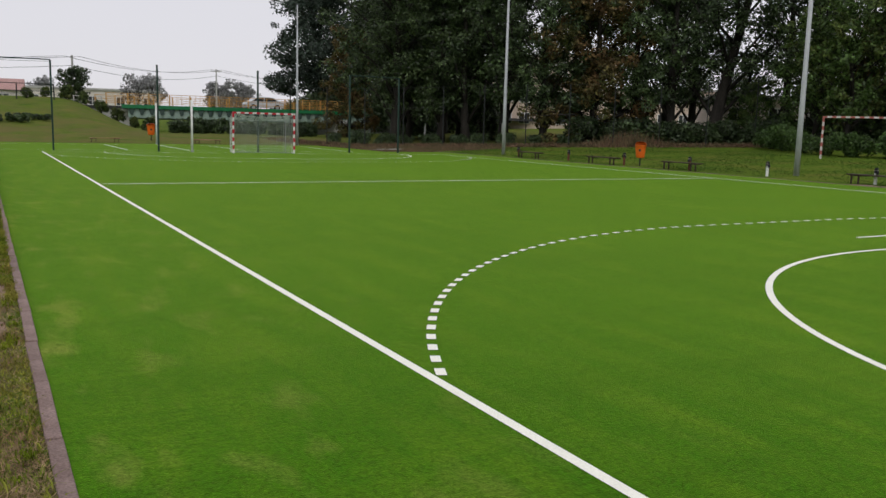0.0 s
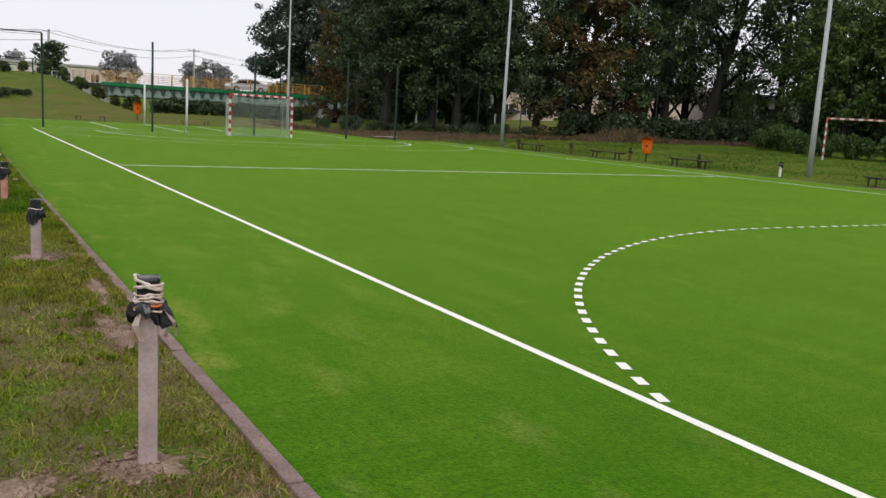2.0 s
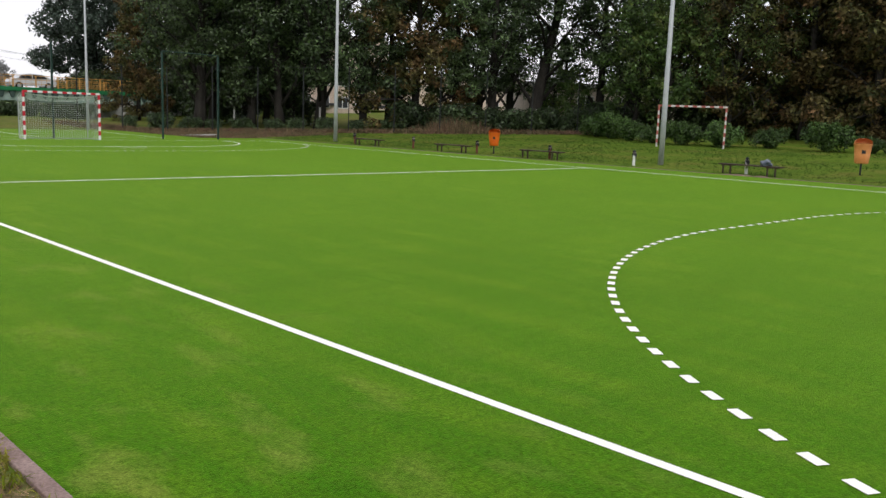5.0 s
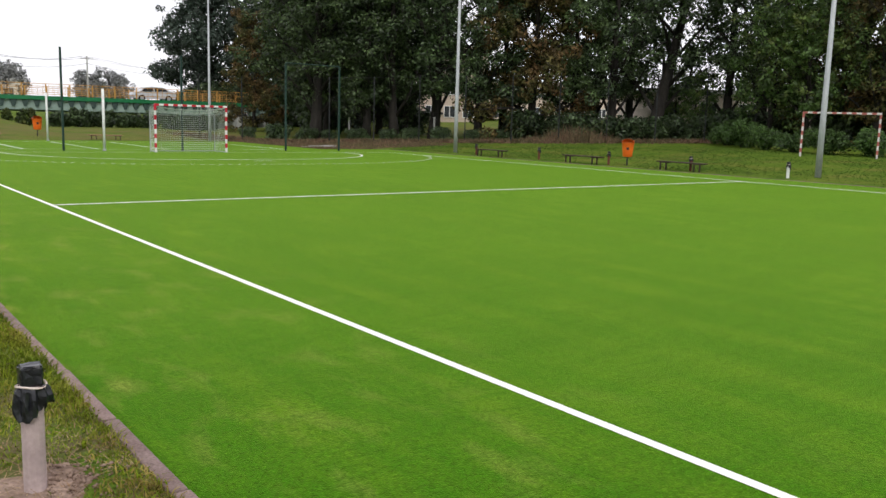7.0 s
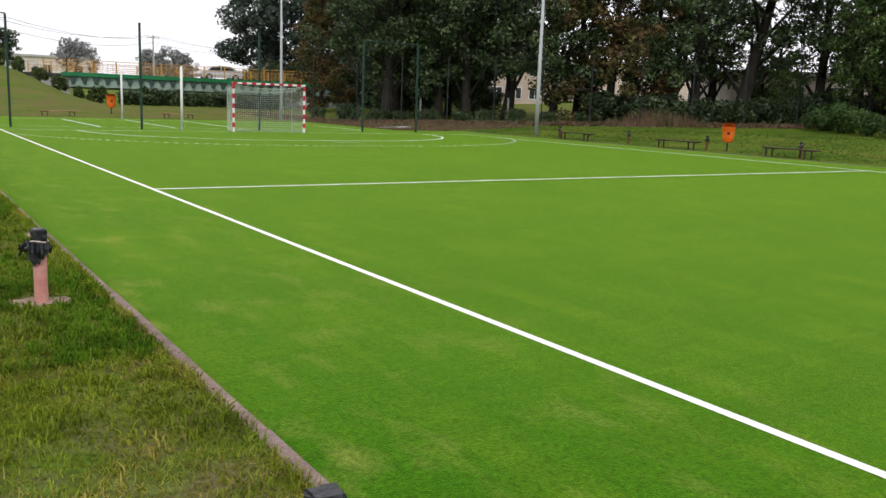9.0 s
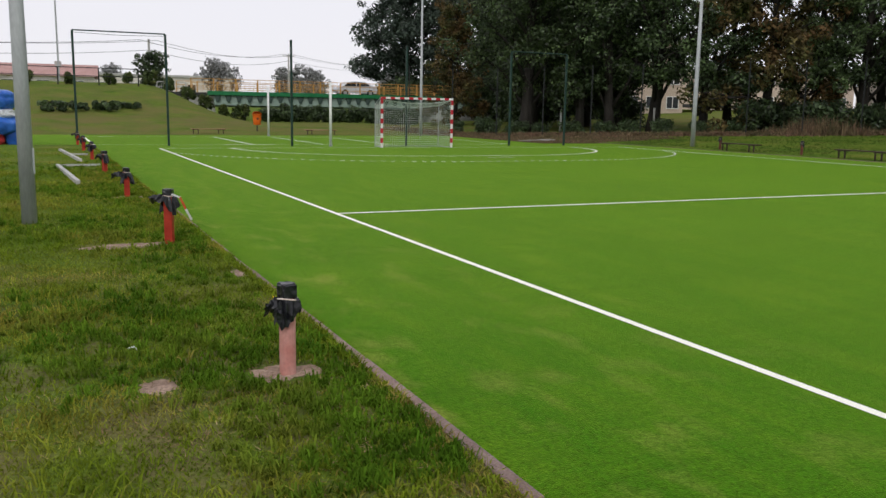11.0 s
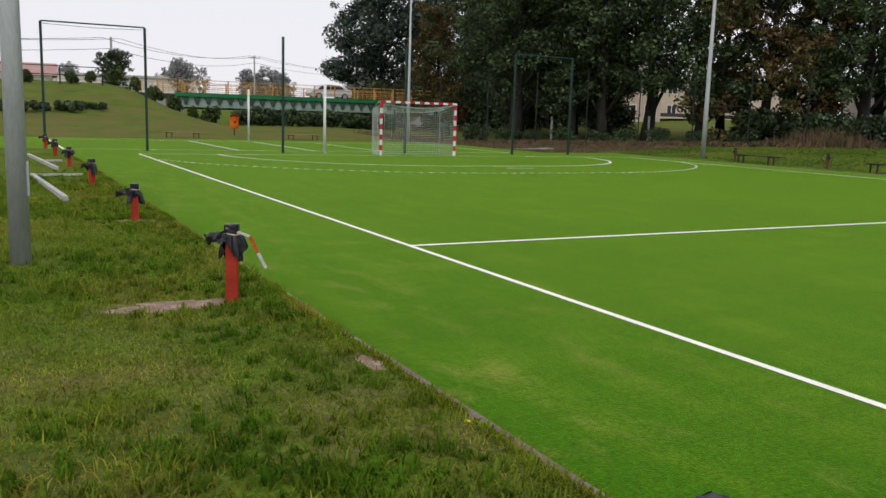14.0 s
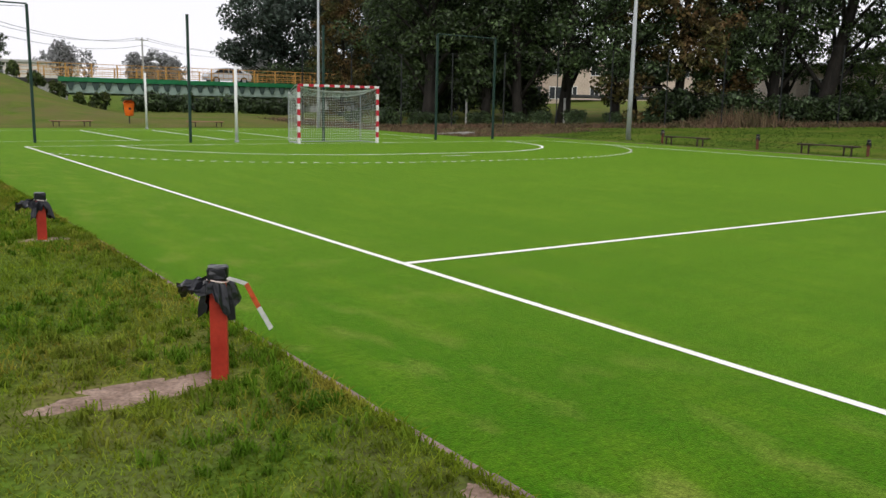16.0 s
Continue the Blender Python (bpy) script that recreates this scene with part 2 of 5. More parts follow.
M_WIRE = material("dark_cable", [(0.015, 0.017, 0.017), (0.025, 0.028, 0.028)], 5, 0.6, 0, 30)


def turf_material():
    """Artificial grass: bright green pile with brushed streaks, infill showing through and worn sandy patches by the kerb."""
    m = bpy.data.materials.new("artificial_turf")
    m.use_nodes = True
    n, l = m.node_tree.nodes, m.node_tree.links
    b = n["Principled BSDF"]
    b.inputs["Roughness"].default_value, b.inputs["Specular IOR Level"].default_value = 0.9, 0.03
    tc = n.new("ShaderNodeTexCoord")

    def noisy(scale, detail, stretch, turn=0.0):
        mp = n.new("ShaderNodeMapping")
        mp.inputs["Scale"].default_value = stretch
        mp.inputs["Rotation"].default_value = (0, 0, radians(turn))
        t = n.new("ShaderNodeTexNoise")
        t.inputs["Scale"].default_value, t.inputs["Detail"].default_value = scale, detail
        l.new(tc.outputs["Object"], mp.inputs[0])
        l.new(mp.outputs[0], t.inputs[0])
        return t.outputs[0]

    def ranged(src, a, z, lo, hi):
        r = n.new("ShaderNodeMapRange")
        for i, v in enumerate((a, z, lo, hi)):
            r.inputs[i + 1].default_value = v
        l.new(src, r.inputs[0])
        return r.outputs[0]

    def mixed(fac, a, c):
        x = n.new("ShaderNodeMixRGB")
        l.new(fac, x.inputs[0])
        for i, v in ((1, a), (2, c)):
            if isinstance(v, tuple):
                x.inputs[i].default_value = (*v, 1)
            else:
                l.new(v, x.inputs[i])
        return x.outputs[0]

    broad = ranged(noisy(0.35, 4, (1, 0.5, 1)), 0.35, 0.65, 0, 1)
    col = mixed(broad, (0.021, 0.11, 0.002), (0.037, 0.136, 0.003))
    streak = ranged(noisy(1.2, 5, (2.2, 0.4, 1), 12), 0.46, 0.7, 0, 0.75)
    col = mixed(streak, col, (0.092, 0.178, 0.009))
    cross = ranged(noisy(0.9, 4, (0.25, 2.4, 1), -6), 0.47, 0.7, 0, 0.75)
    col = mixed(cross, col, (0.021, 0.1, 0.002))
    mottled = ranged(noisy(7, 5, (1.5, 0.8, 1), 8), 0.35, 0.65, 0, 0.3)
    col = mixed(mottled, col, (0.07, 0.162, 0.005))
    seam = ranged(noisy(3.2, 3, (0.12, 3.0, 1), 3), 0.56, 0.66, 0, 0.35)
    col = mixed(seam, col, (0.028, 0.118, 0.003))
    ripple = ranged(noisy(4.5, 5, (0.35, 3.2, 1), -4), 0.5, 0.68, 0, 0.42)
    col = mixed(ripple, col, (0.02, 0.092, 0.002))
    # sandy wear along the near edge
    sep = n.new("ShaderNodeSeparateXYZ")
    l.new(tc.outputs["Object"], sep.inputs[0])
    edge = ranged(sep.outputs[0], -2.2, 1.2, 1, 0)
    patch = ranged(noisy(2.1, 9, (1.5, 0.7, 1), 20), 0.53, 0.74, 0, 0.62)
    mul = n.new("ShaderNodeMath")
    mul.operation = "MULTIPLY"
    l.new(edge, mul.inputs[0])
    l.new(patch, mul.inputs[1])
    col = mixed(mul.outputs[0], col, (0.24, 0.24, 0.055))
    b.inputs["Sheen Weight"].default_value, b.inputs["Sheen Roughness"].default_value = 0.48, 0.36
    b.inputs["Sheen Tint"].default_value = (0.52, 0.8, 0.09, 1)
    grain = noisy(95, 3, (1, 1, 1))
    hs = n.new("ShaderNodeHueSaturation")
    l.new(col, hs.inputs["Color"])
    l.new(ranged(grain, 0.34, 0.66, 0.64, 1.25), hs.inputs["Value"])
    tufts = n.new("ShaderNodeHueSaturation")
    l.new(hs.outputs[0], tufts.inputs["Color"])
    l.new(ranged(noisy(34, 4, (1, 1, 1)), 0.34, 0.66, 0.7, 1.3), tufts.inputs["Value"])
    # darker specks where the pile lies open
    specks = ranged(noisy(15, 6, (1.3, 0.9, 1), 14), 0.54, 0.7, 0, 0.6)
    l.new(mixed(specks, tufts.outputs[0], (0.016, 0.07, 0.002)), b.inputs["Base Color"])
    bp = n.new("ShaderNodeBump")
    bp.inputs["Strength"].default_value, bp.inputs["Distance"].default_value = 0.35, 0.015
    l.new(grain, bp.inputs["Height"])
    l.new(bp.outputs[0], b.inputs["Normal"])
    return m


M_TURF = turf_material()


# ---- mesh helpers ----
def mesh_from(name, verts, faces, mat, smooth=False):
    me = bpy.data.meshes.new(name)
    me.from_pydata(verts, [], faces)
    me.materials.append(mat)
    if smooth:
        me.polygons.foreach_set("use_smooth", [True] * len(me.polygons))
    return me


def fast_mesh(name, verts, faces, mat):
    """A mesh from arrays: verts n x 3, faces k x 3 or k x 4."""
    me = bpy.data.meshes.new(name)
    k, c = faces.shape
    me.vertices.add(len(verts))
    me.vertices.foreach_set("co", np.ascontiguousarray(verts, dtype=np.float32).ravel())
    me.loops.add(k * c)
    me.loops.foreach_set("vertex_index", np.ascontiguousarray(faces, dtype=np.int32).ravel())
    me.polygons.add(k)
    me.polygons.foreach_set("loop_start", np.arange(k, dtype=np.int32) * c)
    me.update(calc_edges=True)
    me.materials.append(mat)
    return me


def part(name, bm, mat, parent=None, label="", smooth=False):
    """Links a bmesh, or a mesh, as one object under a thing or a part."""
    if isinstance(bm, bmesh.types.BMesh):
        me = bpy.data.meshes.new(name)
        bm.to_mesh(me)
        bm.free()
        me.materials.append(mat)
        if smooth:
            me.polygons.foreach_set("use_smooth", [True] * len(me.polygons))
    else:
        me = bm
    ob = new(name, me)
    ob.parent = parent
    if label:
        ob["label"] = label
    return ob


def thing(name, x, y, z, label, category, group="", turn=0.0, kind=""):
    ob = new(name)
    ob.empty_display_size = 0.2
    ob.matrix_basis = pose(x, y, z, 0, 0, turn)
    return tagged(ob, label, category, group, kind)


def box(bm, x0, y0, z0, x1, y1, z1, bevel=0.0):
    r = bmesh.ops.create_cube(bm, size=1.0, matrix=Matrix.Translation(((x0 + x1) / 2, (y0 + y1) / 2, (z0 + z1) / 2)) @ Matrix.Diagonal((abs(x1 - x0), abs(y1 - y0), abs(z1 - z0), 1)))
    if bevel:
        vs = set(r["verts"])
        bmesh.ops.bevel(bm, geom=[e for e in bm.edges if e.verts[0] in vs], offset=bevel, segments=2, profile=0.5, affect="EDGES")
    return bm


def boxed(*a, bevel=0.0):
    return box(bmesh.new(), *a, bevel=bevel)


def tube(bm, points, radii, sides=8, caps=True):
    """A round bar along the points."""
    pts = [Vector(p) for p in points]
    if not isinstance(radii, (list, tuple)):
        radii = [radii] * len(pts)
    rings = []
    ref = None
    for i, p in enumerate(pts):
        d = (pts[min(i + 1, len(pts) - 1)] - pts[max(i - 1, 0)]).normalized()
        if ref is None:
            ref = d.orthogonal().normalized()
        ref = (ref - d * ref.dot(d)).normalized()
        other = d.cross(ref)
        rings.append([bm.verts.new(p + (ref * math.cos(a) + other * math.sin(a)) * radii[i]) for a in (2 * math.pi * k / sides for k in range(sides))])
    for a, c in zip(rings, rings[1:]):
        for k in range(sides):
            bm.faces.new((a[k], a[(k + 1) % sides], c[(k + 1) % sides], c[k]))
    if caps:
        bm.faces.new(rings[0][::-1])
        bm.faces.new(rings[-1])
    return bm


def tubed(points, radii, sides=8):
    return tube(bmesh.new(), points, radii, sides)


def step(a, b, v):
    t = np.clip((np.asarray(v, dtype=float) - a) / (b - a), 0, 1)
    return t * t * (3 - 2 * t)


# ---- ground ----
BASE = -0.015


def height(x, y):
    x, y = np.asarray(x, dtype=float), np.asarray(y, dtype=float)
    east = 0.085 * step(22.35, 23.4, x) + 0.042 * np.clip(x - 23.4, 0, 52)
    bank = 3.0 * step(58, 86, y) * (1 - step(4, 11.5, x)) + 0.35 * step(55.5, 62, y) * (1 - step(20, 30, x))
    north_east = 0.03 * np.clip(x + y - 76, 0, 60) * step(27, 36, x) * (1 - step(68, 84, y))
    lawn = np.clip(0.0048 * (y - 2.5), 0, 0.11) * (1 - step(-2.2, -2.13, x)) * (1 - step(41.2, 42.0, y))
    left = 0.05 * np.clip(-8 - x, 0, 10) * (1 - step(50, 60, y))
    over = np.maximum(np.maximum(east, bank), np.maximum(north_east, left)) + lawn
    under_bridge = step(84, 87, y) * step(14, 17, x) * (1 - step(34, 38, x)) * (1 - step(100, 104, y))
    return BASE + over * (1 - 0.8 * under_bridge)


def at_ground(x, y):
    return float(height(x, y))


xs = np.concatenate([np.array([-900, -400, -200, -100, -60, -40, -28, -20]), np.arange(-15, -2, 1.0), np.array([-2.2, -2.13, -2.0]), np.arange(-1, 50, 1.0), np.arange(50, 90, 4.0), np.array([90, 110, 150, 220, 400, 900])])
ys = np.concatenate([np.array([-400, -150, -60, -30, -18]), np.arange(-12, 112, 1.0), np.array([112, 120, 140, 180, 260, 400, 700, 1400])])
xs = np.unique(xs)
gx, gy = np.meshgrid(xs, ys)
gz = height(gx, gy)
verts = np.stack([gx, gy, gz], -1).reshape(-1, 3)
cols = len(xs)
idx = np.arange(len(ys) * cols).reshape(len(ys), cols)
faces = np.stack([idx[:-1, :-1], idx[:-1, 1:], idx[1:, 1:], idx[1:, :-1]], -1).reshape(-1, 4)
ground_mesh = fast_mesh("ground", verts, faces, M_GROUND)
ground_mesh.polygons.foreach_set("use_smooth", [True] * len(ground_mesh.polygons))
tagged(new("ground", ground_mesh), "mown green meadow with dry brownish patches", "ground", kind="structure")

# the turf: the pitch and, behind its end, the small volleyball court
bm = boxed(-2.11, -6, -0.06, 22.25, 43.6, 0.0)
tagged(part("turf_pitch", bm, M_TURF), "bright green artificial turf of the pitch", "sports pitch", kind="structure")
bm = boxed(-8.5, 43.6, -0.06, 18.3, 54.5, 0.0)
tagged(part("turf_end", bm, M_TURF), "bright green artificial turf of the volleyball court", "sports pitch", kind="structure")
bm = boxed(-8.5, 42.2, -0.06, -2.11, 43.6, 0.0)
tagged(part("turf_side", bm, M_TURF), "bright green artificial turf beside the pitch", "sports pitch", kind="structure")

LZ = 0.004


def line_strip(points, width, name="field_line", label="white marking line on the turf", closed=False):
    pts = [Vector((p[0], p[1], 0)) for p in points]
    vs, fs = [], []
    for i, p in enumerate(pts):
        d = (pts[min(i + 1, len(pts) - 1)] - pts[max(i - 1, 0)]).normalized()
        s = Vector((-d.y, d.x, 0)) * width / 2
        vs += [(p.x + s.x, p.y + s.y, LZ), (p.x - s.x, p.y - s.y, LZ)]
    for i in range(len(pts) - 1):
        fs.append((2 * i + 1, 2 * i + 3, 2 * i + 2, 2 * i))
    return tagged(part(name, mesh_from(name, vs, fs, M_LINE), M_LINE), label, "pitch marking", kind="structure")


def arc_points(r, goal_y, way, clip):
    """The goal-area line of that radius round both posts of a goal 3 m wide at x 10."""
    out = []
    for k in range(0, 61):
        a = math.pi - k * (math.pi / 2) / 60
        out.append((8.5 + r * math.cos(a), goal_y + way * r * math.sin(a)))
    for k in range(1, 10):
        out.append((8.5 + 3 * k / 10, goal_y + way * r))
    for k in range(0, 61):
        a = math.pi / 2 - k * (math.pi / 2) / 60
        out.append((11.5 + r * math.cos(a), goal_y + way * r * math.sin(a)))
    return [p for p in out if clip < p[0] < 20 - clip]


def dashes(points, width, on=0.15, off=0.15):
    """A broken line along the points: one thing, each dash a part."""
    root = thing("broken_line", 0, 0, 0, "white broken free-throw line on the turf", "pitch marking", kind="structure")
    pts = [Vector((p[0], p[1], 0)) for p in points]
    lengths = [0.0]
    for a, c in zip(pts, pts[1:]):
        lengths.append(lengths[-1] + (c - a).length)

    def at(s):
        i = min(max(int(np.searchsorted(lengths, s)) - 1, 0), len(pts) - 2)
        f = (s - lengths[i]) / max(1e-6, lengths[i + 1] - lengths[i])
        return pts[i].lerp(pts[i + 1], f), (pts[i + 1] - pts[i]).normalized()

    me = mesh_from("dash", [(-on / 2, -width / 2, 0), (on / 2, -width / 2, 0), (on / 2, width / 2, 0), (-on / 2, width / 2, 0)], [(0, 1, 2, 3)], M_LINE)
    s = 0.255
    while s < lengths[-1] - on / 2:
        p, d = at(s)
        ob = new("dash", me)
        ob.parent = root
        ob.matrix_basis = pose(p.x, p.y, LZ + 0.002, 0, 0, math.degrees(math.atan2(d.y, d.x)))
        s += on + off
    return root


W = 0.07
line_strip([(0, y) for y in np.arange(-5.9, 40.01, 0.9)] + [(0, 40)], W, label="white near sideline on the turf")
line_strip([(20, -5.9), (20, 40)], 0.09, label="white far sideline on the turf")
line_strip([(W / 2, 20), (20 - W / 2, 20)], 0.085, label="white halfway line on the turf")
line_strip([(W / 2, 40), (20 - W / 2, 40)], W, label="thin white goal line on the turf")
for gy0, way in ((0, 1), (40, -1)):
    line_strip(arc_points(5.96, gy0, way, 2.4), W if gy0 == 0 else 0.09, label="curved white goal area line on the turf")
    dashes(arc_points(9, gy0, way, -0.05), W if gy0 == 0 else 0.09)
    line_strip([(9.5, gy0 + way * 7), (10.5, gy0 + way * 7)], W, label="short white penalty mark on the turf")
for vx in (-2, 4, 7, 10, 16):
    line_strip([(vx, 43.05), (vx, 51.95)], 0.09, label="white line of the volleyball court")
for vy in (43, 52):
    line_strip([(-2.03, vy), (16.03, vy)], 0.06, label="white side line of the volleyball court")


# ---- lamp posts, goals, posts ----
def lamp_mast(x, y, r, h):
    t = thing("lamp_mast", x, y, at_ground(x, y), "tall tapered galvanised steel lamp mast", "lamp mast", "lamp masts")
    part("mast", tubed([(0, 0, 0), (0, 0, 2.0), (0, 0, h)], [r, r * 0.93, r * 0.5], 12), M_STEEL, t, smooth=True)
    part("service_door", boxed(r - 0.02, -0.04, 0.6, r + 0.004, 0.04, 0.9, bevel=0.004), M_STEEL, t)
    return t


lamp_mast(-3.98, 19.66, 0.09, 10)
lamp_mast(23.8, 19.65, 0.105, 10)
lamp_mast(23.4, 38.9, 0.105, 10)
lamp_mast(17.0, 55.5, 0.09, 9.5)


# ---- goals ----
def banded_bar(name, parent, a, b, size, first_red, pitch=0.2, red=None, white=None):
    """A square bar from a to b with red sleeves on white, each sleeve a part of the bar."""
    a, b = Vector(a), Vector(b)
    length = (b - a).length
    d = (b - a).normalized()
    h = size / 2
    turn = Vector((0, 0, 1)).rotation_difference(d).to_matrix().to_4x4()
    bar = part(name, boxed(-h, -h, 0, h, h, length, bevel=0.006), white or M_WHITE, parent)
    bar.matrix_basis = Matrix.Translation(a) @ turn
    count = round(length / pitch)
    me = None
    for k in range(count):
        if (k % 2 == 0) == first_red:
            if me is None:
                bm = boxed(-h - 0.003, -h - 0.003, 0, h + 0.003, h + 0.003, length / count, bevel=0.004)
                me = bpy.data.meshes.new("red_band")
                bm.to_mesh(me)
                bm.free()
                me.materials.append(red or M_GOALRED)
            ob = new("red_band", me)
            ob.parent = bar
            ob.matrix_basis = pose(0, 0, k * length / count)
    return bar


def strand_mesh(name, lines, r, mat):
    """Many thin three-sided cords, each a list of points."""
    vs, fs = [], []
    for pts in lines:
        for a, b in zip(pts, pts[1:]):
            a, b = Vector(a), Vector(b)
            d = (b - a).normalized()
            u = d.orthogonal().normalized() * r
            v = d.cross(u)
            k = len(vs)
            for p in (a, b):
                for ang in (0, 2.094, 4.189):
                    vs.append(p + u * math.cos(ang) + v * math.sin(ang))
            for i in range(3):
                fs.append((k + i, k + (i + 1) % 3, k + 3 + (i + 1) % 3, k + 3 + i))
    return mesh_from(name, [tuple(v) for v in vs], fs, mat)


def goal(x, y, turn, netted, label):
    t = thing("handball_goal", x, y, at_ground(x, y) - BASE if netted else at_ground(x, y), label, "goal", "goals", turn)
    for sx in (-1.54, 1.54):
        banded_bar("goalpost", t, (sx, 0, 0), (sx, 0, 1.92), 0.08, False, red=None if netted else M_FADEDRED, white=None if netted else M_DULLWHITE)
    banded_bar("crossbar", t, (-1.58, 0, 1.96), (1.58, 0, 1.96), 0.08, True, red=None if netted else M_FADEDRED, white=None if netted else M_DULLWHITE)
    if netted:
        back = 1.05
        for sx in (-1.5, 1.5):
            part("side_frame", tubed([(sx, 0.03, 1.97), (sx * 0.97, 0.45, 1.95), (sx * 0.95, back, 1.72), (sx * 0.95, back, 0.02)], 0.017, 6), M_STEEL, t, "thin galvanised net frame")
            part("ground_bar", tubed([(sx, 0.04, 0.02), (sx * 0.95, back, 0.02)], 0.015, 6), M_STEEL, t)
        part("rear_bar", tubed([(-1.42, back, 0.02), (1.42, back, 0.02)], 0.015, 6), M_STEEL, t)

        def rear(u, v):
            sag = 0.13 * (1 - (2 * u - 1) ** 2) * math.sin(math.pi * min(1, v * 1.0))
            return (-1.42 + 2.84 * u, back - sag * 0.5, 0.03 + 1.66 * v - 0.1 * (1 - (2 * u - 1) ** 2) * v)

        lines = []
        n, m = 30, 18
        for i in range(n + 1):
            u = i / n
            lines.append([rear(u, j / 9) for j in range(10)])
            top = rear(u, 1)
            lines.append([(-1.5 + 3 * u, 0.05, 1.93 - 0.1 * (1 - (2 * u - 1) ** 2)), (-1.46 + 2.92 * u, 0.5, 1.8 - 0.14 * (1 - (2 * u - 1) ** 2)), top])
        for j in range(m + 1):
            lines.append([rear(i / 12, j / m) for i in range(13)])
        for j in range(1, 10):
            f = j / 10
            lines.append([(-1.5 + 3 * i / 12, 0.05 + f * 0.95, 1.93 - 0.24 * f - 0.13 * (1 - (2 * i / 12 - 1) ** 2)) for i in range(13)])
        for sx in (-1.5, 1.5):
            for j in range(m + 1):
                z = 0.03 + 1.66 * j / m
                lines.append([(sx, 0.05, z * 1.12), (sx * 0.97, 0.5, z * 1.06), (sx * 0.95, back, z)])
            for i in range(11):
                f = i / 10
                lines.append([(sx * (1 - 0.05 * f), 0.05 + f * (back - 0.05), 0.02), (sx * (1 - 0.05 * f), 0.05 + f * (back - 0.05), 1.9 - 0.22 * f)])
        part("net", strand_mesh("net", lines, 0.0045, M_NET), M_NET, t, "knotted pale green-white goal net")
        thick = [[(-1.5 + 3 * i / 16, 0.06, 1.9 - 0.13 * (1 - (2 * i / 16 - 1) ** 2)) for i in range(17)]]
        part("net_rope", strand_mesh("net_rope", thick, 0.02, M_NET), M_NET, t, "sagging white net rope")
    return t


goal(10, 40, 0, True, "red and white banded handball goal with net on the turf")
goal(33.3, 24.05, -63, False, "old red and white goal frame without net on the grass")

# ---- ball-stop posts behind the goal line ----
def stop_post(x, y, h, label="dark green square steel ball-stop post"):
    t = thing("ball_stop_post", x, y, 0.0, label, "post", "ball-stop posts")
    part("post", boxed(-0.04, -0.04, 0, 0.04, 0.04, h, bevel=0.008), M_GREENPOST, t)
    part("cap", boxed(-0.046, -0.046, h, 0.046, 0.046, h + 0.03, bevel=0.01), M_GREENPOST, t)
    return t


for px, py in ((-2.6, 42.1), (0.58, 42.0), (5.17, 41.3), (10.1, 41.4), (15.2, 41.6), (18.16, 41.68)):
    stop_post(px, py, 4.08)
for (xa, ya), (xb, yb) in (((-2.6, 42.1), (0.58, 42.0)), ((15.2, 41.6), (18.16, 41.68))):
    t = thing("net_crossbar", xa, ya, 4.11, "thin dark steel crossbar joining two ball-stop posts", "crossbar", "net crossbars")
    part("bar", tubed([(0, 0, 0.02), (xb - xa, yb - ya, 0.02)], 0.024, 8), M_GREENPOST, t)
    part("cable", tubed([(0, 0, -0.06), ((xb - xa) / 2, (yb - ya) / 2, -0.1), (xb - xa, yb - ya, -0.06)], 0.008, 5), M_WIRE, t)

# volleyball posts
for vx, vy in ((6.76, 41.3), (7.25, 53.6)):
    t = thing("volleyball_post", vx, vy, 0.0, "white round steel volleyball post on the turf", "post", "volleyball posts")
    part("pole", tubed([(0, 0, 0), (0, 0, 2.5)], 0.052, 12), M_WHITE, t, smooth=True)
    part("cap", tubed([(0, 0, 2.5), (0, 0, 2.54)], [0.056, 0.03], 12), M_WHITE, t)
    part("sleeve", tubed([(0, 0, 0), (0, 0, 0.06)], 0.075, 12), M_STEEL, t)


# ---- wrapped posts along the kerb ----
def bag(seed, r_in, flare, drop, lobes):
    """A gathered plastic skirt: a crumpled sheet that hangs in pointed folds from a tied neck."""
    rnd = random.Random(seed)
    ph = [rnd.uniform(0, 6.28) for _ in range(4)]
    vs, fs = [], []
    rings, seg = 6, 30
    tips = [rnd.uniform(0.35, 1.25) for _ in range(seg)]
    for j in range(rings):
        f = j / (rings - 1)
        for k in range(seg):
            a = 2 * math.pi * k / seg
            fold = (k % 3 - 1) * 0.35
            wave = 0.5 * math.sin(lobes * a + ph[0]) + 0.4 * math.sin((lobes + 2) * a + ph[1])
            r = r_in + flare * f ** 0.7 * (0.6 + 0.6 * wave + fold * (1 - 0.4 * f)) + rnd.uniform(-0.005, 0.005) * f
            z = -drop * f * (0.55 + 0.45 * tips[k] + 0.4 * math.sin(2 * a + ph[2])) + 0.022 * math.sin(f * math.pi) + rnd.uniform(-0.004, 0.004) * f
            r = max(r, r_in * 0.92)
            vs.append((r * math.cos(a), r * math.sin(a), z))
    for j in range(rings - 1):
        for k in range(seg):
            fs.append((j * seg + k, j * seg + (k + 1) % seg, (j + 1) * seg + (k + 1) % seg, (j + 1) * seg + k))
    return mesh_from("plastic_skirt", vs, fs, M_BLACK)


